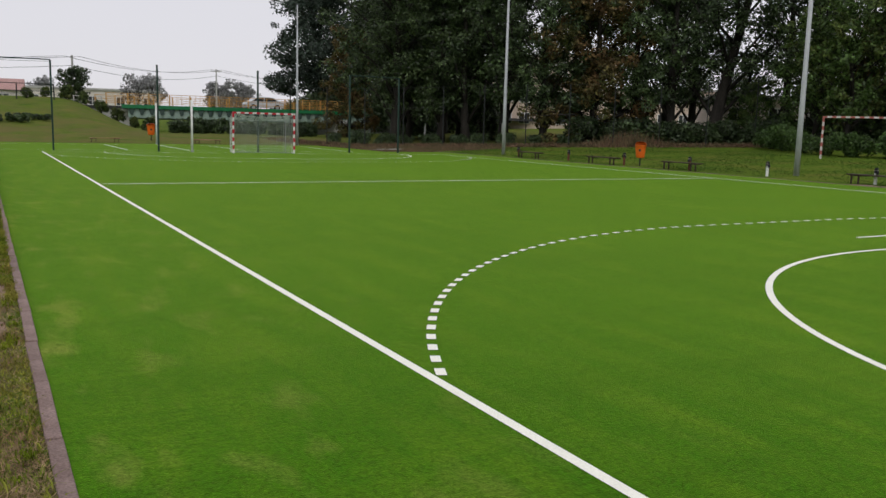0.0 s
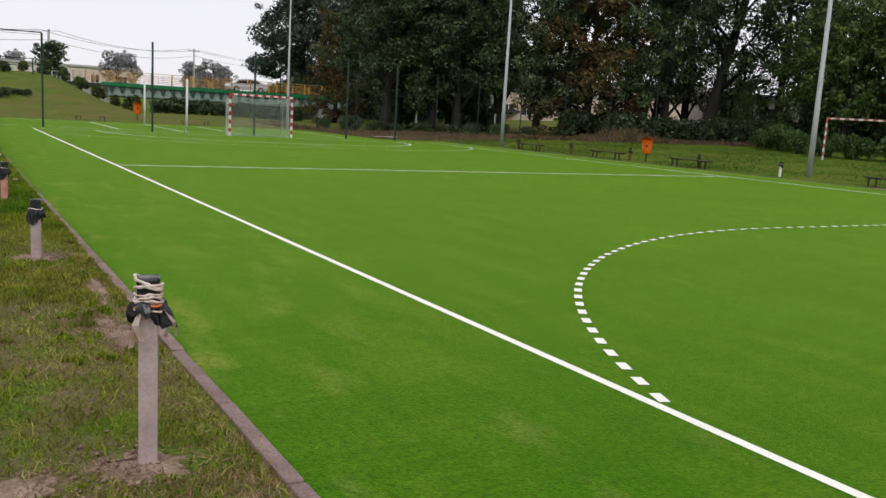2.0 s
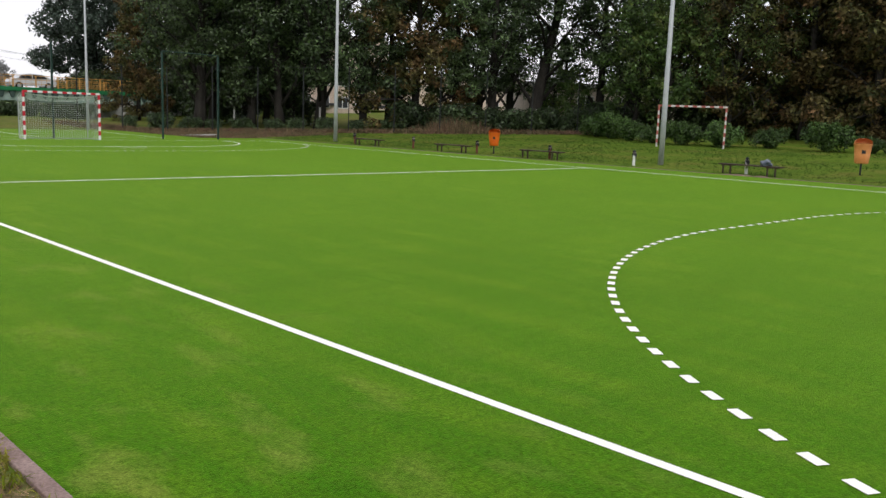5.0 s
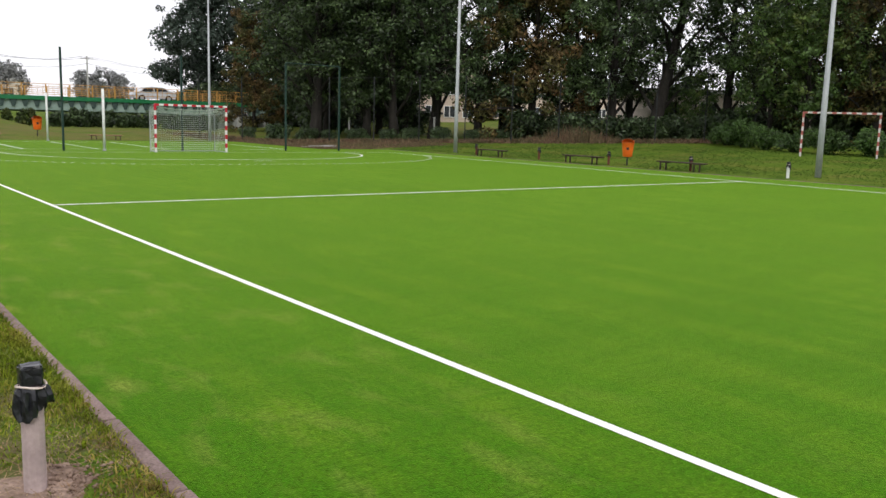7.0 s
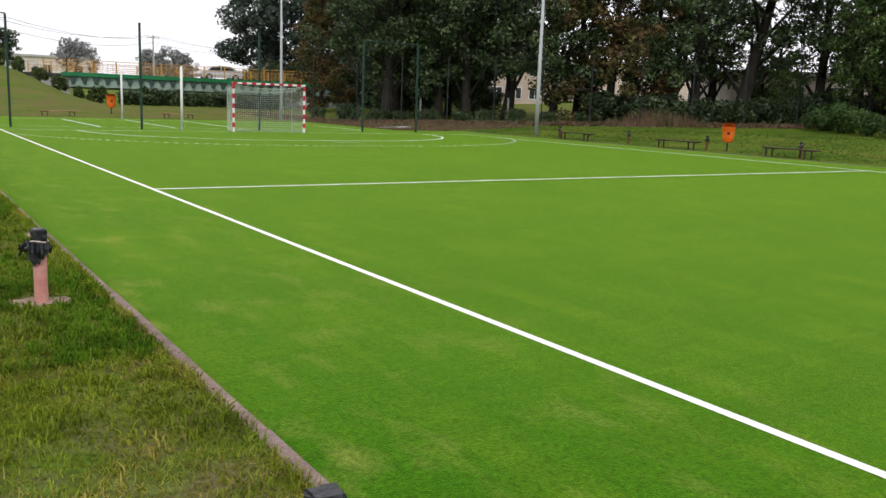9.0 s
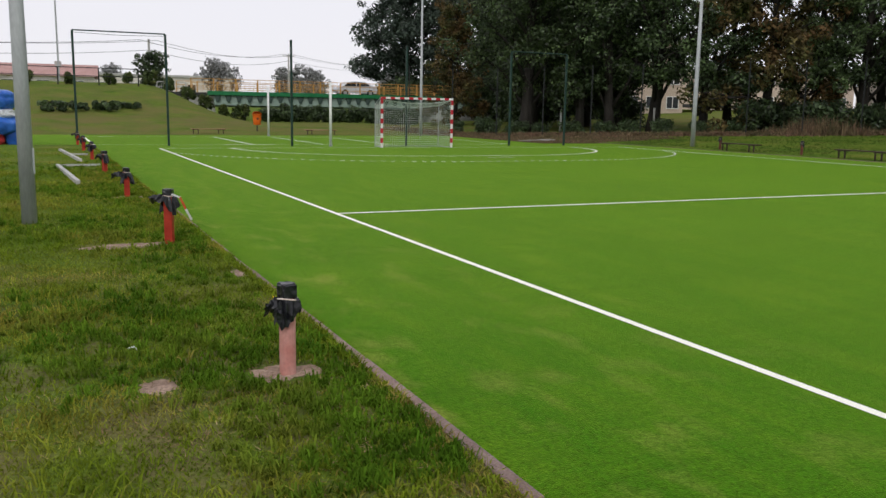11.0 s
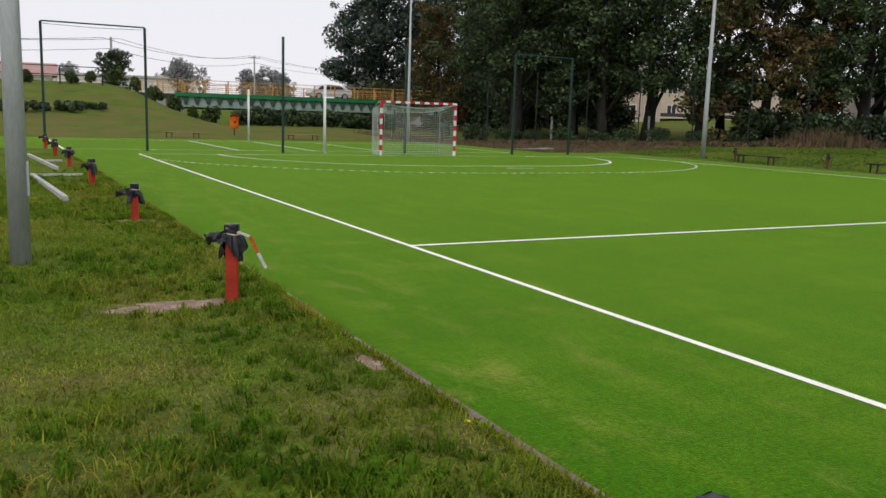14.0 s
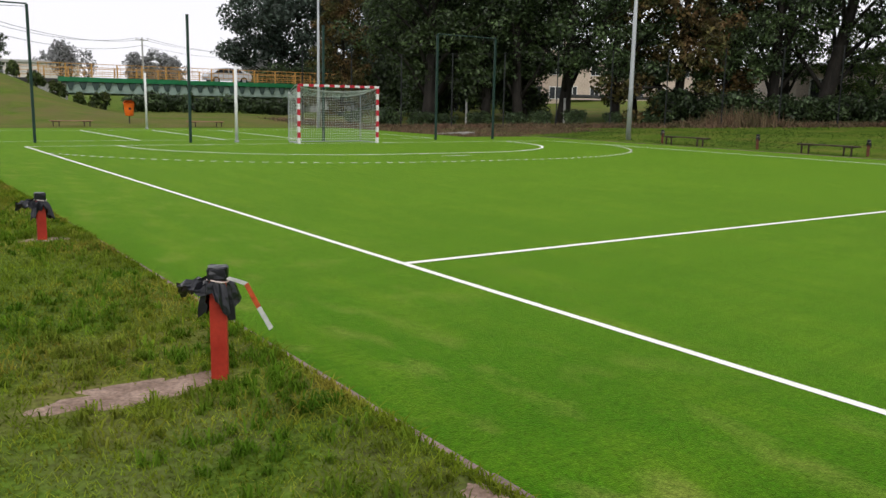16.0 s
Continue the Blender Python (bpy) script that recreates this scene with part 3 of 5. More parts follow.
def flap(seed, length, drop):
    """A torn wing of plastic that stands out to one side of a post."""
    rnd = random.Random(seed)
    vs, fs = [], []
    n, m = 7, 5
    for i in range(n + 1):
        u = i / n
        for j in range(m + 1):
            v = j / m
            vs.append((-0.03 - length * u + rnd.uniform(-0.006, 0.006), -0.035 + 0.03 * math.sin(5 * u + 3 * v) + rnd.uniform(-0.006, 0.006), 0.012 - drop * v * (1 - 0.35 * math.sin(2.6 * u)) - 0.03 * u * u + 0.012 * (i % 2)))
    for i in range(n):
        for j in range(m):
            k = i * (m + 1) + j
            fs.append((k, k + 1, k + m + 2, k + m + 1))
    return mesh_from("plastic_flap", vs, fs, M_BLACK)


def wrapped_post(x, y, h, mat, label, seed, round_post=True, half=0.045, tape="", taped_all=False):
    z0 = at_ground(x, y)
    t = thing("wrapped_post", x, y, z0, label, "post", "stub posts beside the pitch", random.Random(seed).uniform(-25, 25))
    neck = h - (0.1 if taped_all else 0.085 if round_post else 0.072)
    if round_post:
        part("post", tubed([(0, 0, -0.03), (0, 0, neck)], half, 16), mat, t, smooth=False)
    else:
        part("post", boxed(-half, -half, -0.03, half, half, neck, bevel=0.006), mat, t)
    cap = bmesh.new()
    cw = half * 0.96 if round_post else half + 0.007
    box(cap, -cw, -cw, neck, cw, cw, h, bevel=0.012)
    bmesh.ops.subdivide_edges(cap, edges=cap.edges[:], cuts=1, use_grid_fill=True)
    rnd = random.Random(seed + 5)
    for v in cap.verts:
        v.co += Vector((rnd.uniform(-1, 1), rnd.uniform(-1, 1), rnd.uniform(-1, 1))) * 0.004
    part("plastic_cap", cap, M_BLACK, t, "black plastic bag pulled over the post top")
    sk = part("plastic_skirt", bag(seed, half + 0.004, 0.032 if round_post else 0.062, 0.08 if taped_all else 0.12 if round_post else 0.14, 3), M_BLACK, t, "crumpled black plastic flaring below its tie")
    sk.matrix_basis = pose(0, 0, neck)
    ring = [((half + 0.012) * math.cos(a), (half + 0.012) * math.sin(a), neck + 0.006 * math.sin(2 * a)) for a in (2 * math.pi * k / 20 for k in range(21))]
    part("tie_string", tubed(ring, 0.0045, 6), M_TAPE, t, "pale string tied round the plastic")
    if not taped_all and seed != 11:
        fl = part("plastic_flap", flap(seed, 0.1 if round_post else 0.13 + 0.03 * (seed % 3), 0.11), M_BLACK, t, "torn black plastic wing sticking out sideways")
        fl.matrix_basis = pose(0, 0, neck, 0, 0, rnd.uniform(-20, 20))
    if tape == "tail":
        pts = [(0.05, -0.05, neck + 0.02), (0.14, -0.06, neck - 0.01), (0.2, -0.07, neck - 0.13), (0.26, -0.08, neck - 0.24)]
        for nm, seg, m in (("orange_tape", pts[1:3], M_TAPE_ORANGE), ("white_tape", pts[:2], M_WHITE), ("white_tape", pts[2:], M_WHITE)):
            vs = [(p[0] + s, p[1], p[2] + 0.7 * s) for p in seg for s in (-0.01, 0.01)]
            bm = bmesh.new()
            q = [bm.verts.new(v) for v in vs]
            bm.faces.new((q[0], q[1], q[3], q[2]))
            bmesh.ops.solidify(bm, geom=bm.faces[:], thickness=0.008)
            part(nm, bm, m, t, "dangling warning tape end")
    if taped_all:
        for k in range(8):
            zc = neck + 0.075 - k * 0.015
            tilt = rnd.uniform(-0.03, 0.03)
            ring = []
            for i in range(25):
                a = 2 * math.pi * i / 24
                sq = 1 / max(abs(math.cos(a)), abs(math.sin(a))) ** 0.7
                rr = (half + 0.012 + rnd.uniform(-0.002, 0.004)) * sq * (1.05 if k > 4 else 1.0)
                ring.append((rr * math.cos(a), rr * math.sin(a), zc + tilt * math.cos(a + k) + rnd.uniform(-0.003, 0.003)))
            part("tape_wrap", tubed(ring, [rnd.uniform(0.003, 0.008) for _ in ring], 5), M_TAPE_ORANGE if k == 6 else M_TAPE, t, "creased pale tape wound round the plastic")
        for k in range(5):
            a = 0.6 + k * 1.3 + rnd.uniform(-0.3, 0.3)
            r0, r1 = half + 0.03, half + rnd.uniform(0.045, 0.08)
            ln = rnd.uniform(0.09, 0.2)
            pts = [(r0 * math.cos(a), r0 * math.sin(a), neck - 0.03), (r1 * math.cos(a), r1 * math.sin(a), neck - 0.03 - ln * 0.45), (r1 * math.cos(a + 0.25), r1 * math.sin(a + 0.25), neck - 0.03 - ln)]
            bm = bmesh.new()
            q = [bm.verts.new((p[0] - sgn * w * math.sin(a), p[1] + sgn * w * math.cos(a), p[2])) for p, w in zip(pts, (0.006, 0.016, 0.012)) for sgn in (-1, 1)]
            bm.faces.new((q[0], q[1], q[3], q[2]))
            bm.faces.new((q[2], q[3], q[5], q[4]))
            bmesh.ops.solidify(bm, geom=bm.faces[:], thickness=0.003)
            part("tape_tail", bm, M_TAPE, t, "loose flat hanging tape end")
    return t


PX = -2.632
wrapped_post(PX, 3.47, 0.80, M_PALE, "weathered pale square stub post wrapped in black plastic and tape", 3, False, 0.038, taped_all=True)
wrapped_post(PX, 8.35, 0.54, M_PALE, "weathered pale stub post with a black plastic cap", 11)
wrapped_post(PX, 12.85, 0.52, M_PINK, "faded pink round stub post with a crumpled black plastic cap", 27)
wrapped_post(PX, 17.59, 0.585, M_RED, "red square stub post with black plastic and a tape end", 31, False, 0.042, tape="tail")
for py, sd in ((22.37, 41), (27.36, 52), (32.1, 63), (36.8, 74), (41.2, 85)):
    wrapped_post(PX, py, 0.46, M_RED, "red square stub post with a torn black plastic cap", sd, False, 0.042)
for py, m, lab in ((32.2, M_RUST, "rusty red stub post in the far grass"), (28.1, M_RUST, "rusty red stub post beside a bench"), (24.1, M_RUST, "rusty red stub post behind a bench"), (20.2, M_WHITE, "white stub post with a dark cap"), (15.9, M_WHITE, "white stub post behind a bench"), (36.6, M_RUST, "rusty red stub post by the lamp mast")):
    wrapped_post(22.9, py, 0.55, m, lab, int(py * 7), True, 0.05)


# ---- benches and bins ----
def bench(x, y, turn, length=2.1, rise=-0.1, label="low dark wooden bench without a back"):
    t = thing("bench", x, y, at_ground(x, y) + rise, label, "bench", "benches round the pitch", turn)
    for k in (-1, 0, 1):
        part("seat_plank", boxed(k * 0.11 - 0.05, -length / 2, 0.4, k * 0.11 + 0.05, length / 2, 0.44, bevel=0.008), M_BROWNWOOD if "brown" in label else M_DARKWOOD, t)
    for sy in (-1, 1):
        for o in (-0.13, 0.13):
            part("leg", boxed(-0.13, sy * length * 0.36 + o - 0.02, -0.05, -0.07, sy * length * 0.36 + o + 0.02, 0.38, bevel=0.006), M_DARKWOOD, t)
        part("crosspiece", boxed(-0.15, sy * length * 0.36 - 0.17, 0.375, 0.15, sy * length * 0.36 + 0.17, 0.4, bevel=0.004), M_DARKWOOD, t)
    return t


for by in (35.3, 29.4, 24.4, 15.7, 8.45):
    bench(22.75, by, 0)
bench(4.6, 56.6, 90, 1.9, -0.16, "low brown bench at the end of the turf")
bench(11.0, 56.4, 90, 1.9, -0.16, "low brown bench below the bushes")
# crumpled plastic sack on a bench
bm = bmesh.new()
bmesh.ops.create_icosphere(bm, subdivisions=3, radius=0.2)
for v in bm.verts:
    v.co *= 0.8 + 0.5 * noise.noise(v.co * 7)
    v.co.z = max(v.co.z * 0.8, -0.15)
t = thing("plastic_sack", 22.72, 15.15, at_ground(22.7, 15.2) + 0.42, "crumpled grey plastic sack on the bench", "sack")
part("sack", bm, M_SACK, t, smooth=True)


def litter_bin(x, y, mat, label, turn=0.0, s=1.0):
    t = thing("litter_bin", x, y, at_ground(x, y), label, "litter bin", "litter bins", turn)
    # body: a tapered oval tub
    vs, fs = [], []
    seg = 20
    prof = [(0.34, 0.16), (0.36, 0.185), (0.6, 0.212), (0.86, 0.238), (0.87, 0.25), (0.9, 0.25)]
    for z, r in prof:
        for k in range(seg):
            a = 2 * math.pi * k / seg
            vs.append((r * math.cos(a) * s, r * 0.85 * math.sin(a) * s, z * s))
    for j in range(len(prof) - 1):
        for k in range(seg):
            fs.append((j * seg + k, j * seg + (k + 1) % seg, (j + 1) * seg + (k + 1) % seg, (j + 1) * seg + k))
    fs.append(tuple(range(seg))[::-1])
    part("tub", mesh_from("tub", vs, fs, mat, True), mat, t)
    # hood: a dome with an open mouth towards the front
    vs, fs = [], []
    rows = 7
    for j in range(rows):
        e = j / (rows - 1) * math.pi / 2
        for k in range(seg):
            a = 2 * math.pi * k / seg
            vs.append((0.25 * math.cos(a) * math.cos(e) ** 0.7 * s, 0.212 * math.sin(a) * math.cos(e) ** 0.7 * s, (0.905 + 0.15 * math.sin(e)) * s))
    for j in range(rows - 1):
        for k in range(seg):
            a = 2 * math.pi * (k + 0.5) / seg
            if math.sin(a) < -0.2 and 0 <= j < 5:
                continue
            fs.append((j * seg + k, j * seg + (k + 1) % seg, (j + 1) * seg + (k + 1) % seg, (j + 1) * seg + k))
    part("hood", mesh_from("hood", vs, fs, mat, True), mat, t)
    faded = mat is M_ORANGE_PALE
    # Disc in the mouth: black stands in for shade, red is the faded bin's inside.
    part("liner", tubed([(0, 0, 0.86 * s), (0, 0, 0.87 * s)], 0.2 * s, 16), M_TARPRED if faded else M_BLACK, t, "red inside" if faded else "black disc in place of the shaded hollow")
    part("badge", boxed(-0.05 * s, -0.192 * s, 0.62 * s, 0.05 * s, -0.16 * s, 0.72 * s, bevel=0.004), M_BLACK, t, "small dark emblem")
    part("stem", tubed([(0, 0.02, -0.05), (0, 0.02, 0.4 * s)], 0.03, 10), M_BLACK, t, "dark steel stem")
    return t


litter_bin(23.15, 27.35, M_ORANGE, "bright orange plastic litter bin on a dark stem", -50)
litter_bin(25.2, 13.2, M_ORANGE_PALE, "faded orange plastic litter bin on a dark stem", -60, 1.12)
litter_bin(7.7, 58.2, M_ORANGE, "orange plastic litter bin at the foot of the bank", -5, 1.1)


# ---- covered heaps and frames ----
def crumpled(name, mat, parent, centre, size, seed, power=0.5, label="", low=0.0):
    bm = bmesh.new()
    bmesh.ops.create_icosphere(bm, subdivisions=5, radius=1.0)
    off = Vector((seed * 3.1, seed * 1.7, seed))
    for v in bm.verts:
        c = v.co.copy()
        for i in range(3):
            c[i] = math.copysign(abs(c[i]) ** power, c[i])
        fold = 0.1 * noise.noise(c * 1.6 + off) + 0.055 * abs(noise.noise(Vector((c.x * 5, c.y * 5, c.z * 1.5)) + off)) + 0.02 * noise.noise(c * 13 + off)
        c *= 1 + fold - 0.05
        v.co = Vector((centre[0] + c.x * size[0], centre[1] + c.y * size[1], max(centre[2] + c.z * size[2], low)))
    return part(name, bm, mat, parent, label, smooth=True)


t = thing("inflatable_bundle", -5.82, 42.6, at_ground(-5.9, 42.6) + 0.0, "rolled inflatable in blue, white and red tarpaulin on the grass", "inflatable")
crumpled("blue_top", M_BLUE, t, (0, 0, 1.6), (1.3, 1.1, 0.42), 2, 0.6)
crumpled("white_band", M_TARPWHITE, t, (0.02, 0, 1.15), (1.28, 1.08, 0.2), 3, 0.6)
crumpled("blue_middle", M_BLUE, t, (0.05, 0, 0.72), (1.42, 1.15, 0.42), 4, 0.6)
crumpled("red_base", M_TARPRED, t, (-0.25, -0.15, 0.25), (1.2, 1.1, 0.27), 5, 0.5)
crumpled("blue_corner", M_BLUE, t, (1.15, -0.3, 0.35), (0.32, 0.5, 0.4), 6, 0.7)
part("white_strap", tubed([(-0.2, -1.13, 0.95), (-0.15, -1.17, 1.2), (-0.2, -1.13, 1.6)], 0.03, 6), M_TARPWHITE, t)

t = thing("covered_heap", 26.8, 9.65, at_ground(26.8, 9.65), "heap covered with a crumpled blue tarpaulin on the grass", "tarpaulin")
bm = bmesh.new()
bmesh.ops.create_grid(bm, x_segments=90, y_segments=90, size=1.0)
for v in bm.verts:
    u, w = v.co.x, v.co.y
    edge = max(abs(u), abs(w)) + 0.08 * noise.noise(Vector((u * 3, w * 3, 3)))
    warp = Vector((u * 3 + 0.6 * noise.noise(Vector((u * 3, w * 3, 11))), w * 3 + 0.6 * noise.noise(Vector((w * 3, u * 3, 12))), 4))
    crease = 1 - 2 * abs(noise.noise(warp))
    hgt = (0.78 + 0.34 * noise.noise(Vector((u * 2.1, w * 2.1, 9)))) * (1 - step(0.62, 1.0, edge))
    hgt += 0.24 * crease * (1 - 0.6 * step(0.7, 1.0, edge)) - 0.1 + 0.1 * abs(noise.noise(warp * 2.3)) + 0.035 * noise.noise(Vector((u * 15, w * 15, 7)))
    v.co = Vector((u * 1.9 * (1 + 0.1 * noise.noise(Vector((w * 4, 0, 2)))) + 0.1 * crease, w * 2.3 * (1 + 0.1 * noise.noise(Vector((u * 4, 0, 5)))) + 0.08 * noise.noise(warp * 1.7), max(0.02, float(hgt))))
part("tarpaulin_sheet", bm, M_BLUE, t, smooth=True)

for (xa, ya), (xb, yb), (xc, yc) in (((-3.5, 29.3), (-3.25, 24.7), (-2.6, 29.35)), ((-3.3, 36.6), (-2.95, 31.2), (-2.65, 34.0))):
    t = thing("lying_frame", 0, 0, at_ground(-3, ya) - 0.01, "white metal frame lying flat on the grass", "metal frame", "lying frames")
    part("long_bar", tubed([(xa, ya, 0.045), (xb, yb, 0.045)], 0.052, 4), M_CONCRETE, t)
    if ya < 30:
        part("short_bar", tubed([(xa, ya, 0.05), (xc, yc, 0.05)], 0.032, 4), M_CONCRETE, t)
    else:
        part("short_bar", tubed([((xa + xb) / 2, (ya + yb) / 2, 0.05), (xc, yc, 0.05)], 0.032, 4), M_CONCRETE, t)


# ---- soil patches ----
PATCHES = [(-2.64, 3.45, 0.28, 0.2, 0), (-3.15, 3.4, 0.24, 0.13, 15), (-2.6, 8.4, 0.33, 0.28, 10), (-2.65, 12.88, 0.25, 0.2, 0), (-3.32, 12.9, 0.13, 0.17, 0), (-3.08, 17.6, 0.64, 0.19, 3), (-2.28, 15.8, 0.09, 0.22, 0),
           (-2.62, 22.37, 0.3, 0.14, 0), (-2.4, 5.6, 0.13, 0.5, 5), (-2.32, 6.9, 0.1, 0.5, 0), (22.8, 15.7, 0.45, 1.1, 0)]
for i, (sx, sy, ra, rb, turn) in enumerate(PATCHES):
    bm = bmesh.new()
    ring = []
    for k in range(40):
        a = 2 * math.pi * k / 40
        q = 1 + 0.5 * noise.noise(Vector((math.cos(a) * 1.7, math.sin(a) * 1.7, i * 3.0))) + 0.1 * noise.noise(Vector((math.cos(a) * 6, math.sin(a) * 6, i)))
        ring.append((ra * q * math.cos(a), rb * q * math.sin(a)))
    base = at_ground(sx, sy)
    centre = bm.verts.new((0, 0, 0.006))
    mid = [bm.verts.new((p[0] * 0.6, p[1] * 0.6, 0.004 + 0.01 * noise.noise(Vector((p[0] * 9, p[1] * 9, i))))) for p in ring]
    out = [bm.verts.new((p[0], p[1], -0.01)) for p in ring]
    for k in range(40):
        j = (k + 1) % 40
        bm.faces.new((centre, mid[k], mid[j]))
        bm.faces.new((mid[k], out[k], out[j], mid[j]))
    ob = tagged(part("soil_patch", bm, M_SOIL, smooth=True), "bare trodden sandy soil in the grass", "soil", kind="structure")
    ob.matrix_basis = pose(sx, sy, base, 0, 0, turn)


# ---- plants ----
def leaves(rng, centres, radii, count, size, flat=0.75):
    """Folded leaf blades scattered through clumps, denser towards each clump's skin."""
    k = len(centres)
    w = radii ** 2
    pick = rng.choice(k, count, p=w / w.sum())
    d = rng.normal(size=(count, 3))
    d /= np.linalg.norm(d, axis=1)[:, None]
    r = radii[pick] * rng.uniform(0.15, 1.0, count) ** 0.45 * rng.uniform(0.85, 1.15, count)
    pos = centres[pick] + d * r[:, None] * np.array([1, 1, flat])
    nrm = d + rng.normal(size=(count, 3)) * 0.8 + np.array([0, 0, 0.5])
    nrm /= np.linalg.norm(nrm, axis=1)[:, None]
    u = np.cross(nrm, rng.normal(size=(count, 3)))
    u /= np.linalg.norm(u, axis=1)[:, None]
    v = np.cross(nrm, u)
    s = size * rng.uniform(0.6, 1.35, count)[:, None]
    fold = nrm * s * 0.18
    verts = np.stack([pos - u * s, pos + v * s * 0.5 + fold, pos + u * s, pos - v * s * 0.5 + fold], 1).reshape(-1, 3)
    i = np.arange(count) * 4
    faces = np.concatenate([np.stack([i, i + 1, i + 2], 1), np.stack([i, i + 2, i + 3], 1)])
    return verts, faces


def make_tree(name, seed, h, base, r, mat, count, size, label, shape="broad", category="tree", lean=None, girth=1.0):
    """A tapered, slightly crooked trunk with forking limbs, twigs and clumps of leaves along them."""
    rng = np.random.default_rng(seed)
    t = thing(name, 0, 0, -200, label, category, "trees behind the fence")
    bm = bmesh.new()
    lean = rng.normal(size=2) * 0.35 if lean is None else np.array(lean)
    trunk_r = (0.014 * h + 0.06) * girth
    top = h * 0.86
    path = [(lean[0] * f ** 1.3 + 0.14 * math.sin(5 * f + seed), lean[1] * f ** 1.3 + 0.1 * math.sin(7 * f + 2 * seed), top * f - 0.15) for f in np.linspace(0, 1, 10)]
    tube(bm, path, [trunk_r * (1.4 if i == 0 else 1.08 - 0.1 * i) for i in range(10)], 9)
    centres, radii = [], []
    airy = shape in ("limbed", "leaning")
    limbs = 17 if airy else 20
    for i in range(limbs):
        g = (i + 0.5) / limbs
        f = base / h + 0.03 + (0.93 - base / h) * g
        a = i * 2.4 + rng.uniform(-0.5, 0.5)
        if shape == "column":
            reach = r * (1.05 - 0.75 * g) * rng.uniform(0.75, 1.1)
        else:
            reach = r * (0.5 + 0.7 * math.sin(math.pi * min(1, g * 0.8 + 0.14))) * rng.uniform(0.6, 1.1) * 0.85
        k = min(8, max(1, int(f * h / top * 9) - 1))
        p0 = Vector(path[k])
        rise = 0.3 * reach if shape != "column" else -0.16 * reach
        p2 = Vector((p0.x + reach * math.cos(a), p0.y + reach * math.sin(a), f * h + rise))
        p1 = p0.lerp(p2, 0.5) + Vector((rng.normal() * 0.1 * reach, rng.normal() * 0.1 * reach, 0.1 * reach))
        tube(bm, [p0, p1, p2], [min(0.14, trunk_r * 0.45 * (1.15 - f)), min(0.09, trunk_r * 0.27 * (1.15 - f)), 0.02], 6)
        for j in range(2):
            q0 = p0.lerp(p1, 0.7) if j else p1.lerp(p2, 0.3)
            q1 = q0 + Vector(rng.normal(size=3) * np.array([0.26, 0.26, 0.2]) * r) + Vector((0, 0, 0.1 * r))
            tube(bm, [q0, q0.lerp(q1, 0.5) + Vector((0, 0, 0.05 * r)), q1], [trunk_r * 0.2 * (1.2 - f), trunk_r * 0.13 * (1.2 - f), 0.012], 5)
            centres.append(tuple(q1))
            radii.append(r * rng.uniform(0.1, 0.2))
        for j in range(7 if airy else 9):
            q = p1.lerp(p2, rng.uniform(-0.3, 1.15)) + Vector(rng.normal(size=3) * np.array([0.7, 0.7, 0.5]) * r * 0.19)
            if shape == "column":
                q.z -= abs(rng.normal()) * 0.12 * r
            centres.append(tuple(q))
            radii.append(r * rng.uniform(0.08, 0.2))
    for j in range(50 if shape == "round" else 26 if shape == "broad" else 0):
        d = rng.normal(size=3)
        d *= rng.uniform(0.5, 0.98) / np.linalg.norm(d)
        centres.append((lean[0] * 0.5 + d[0] * r, lean[1] * 0.5 + d[1] * r, (base + h) / 2 + d[2] * (h - base) * 0.48))
        radii.append(r * rng.uniform(0.1, 0.24))
    for j in range(8):
        q = rng.normal(size=3) * np.array([0.3 * r, 0.3 * r, 0.06 * h])
        centres.append((lean[0] + q[0], lean[1] + q[1], h * 0.9 + q[2]))
        radii.append(r * rng.uniform(0.12, 0.25))
    part("trunk", bm, M_BARK, t, "dark rough trunk with limbs", smooth=True)
    v, f = leaves(rng, np.array(centres), np.array(radii), count, size)
    part("crown", fast_mesh("crown", v, f, mat), mat, t, "")
    return t


def make_bush(name, seed, w, h, mat, count, size, label, group, depth=None):
    rng = np.random.default_rng(seed)
    t = thing(name, 0, 0, -200, label, "bush", group)
    n = 26
    c = np.stack([rng.uniform(-w, w, n) * 0.5, rng.uniform(-1, 1, n) * (depth or w) * 0.4, rng.uniform(0.15, 0.8, n) * h], 1)
    v, f = leaves(rng, c, rng.uniform(0.2, 0.36, n) * min(w, h) * 0.9, count, size, 0.9)
    v[:, 2] = np.maximum(v[:, 2], 0.0)
    part("foliage", fast_mesh("foliage", v, f, mat), mat, t)
    bm = bmesh.new()
    for k in range(5):
        a = k * 1.26
        tube(bm, [(0.08 * math.cos(a), 0.08 * math.sin(a), -0.1), (0.25 * w * math.cos(a), 0.2 * w * math.sin(a), h * 0.6)], [0.03, 0.01], 5)
    part("stems", bm, M_BARK, t)
    return t


def plant_at(proto, x, y, s=1.0, turn=0.0, sink=0.05):
    ob = copy_thing(proto, pose(x, y, at_ground(x, y) - sink, 0, 0, turn))
    ob.scale = (s, s, s)
    return ob


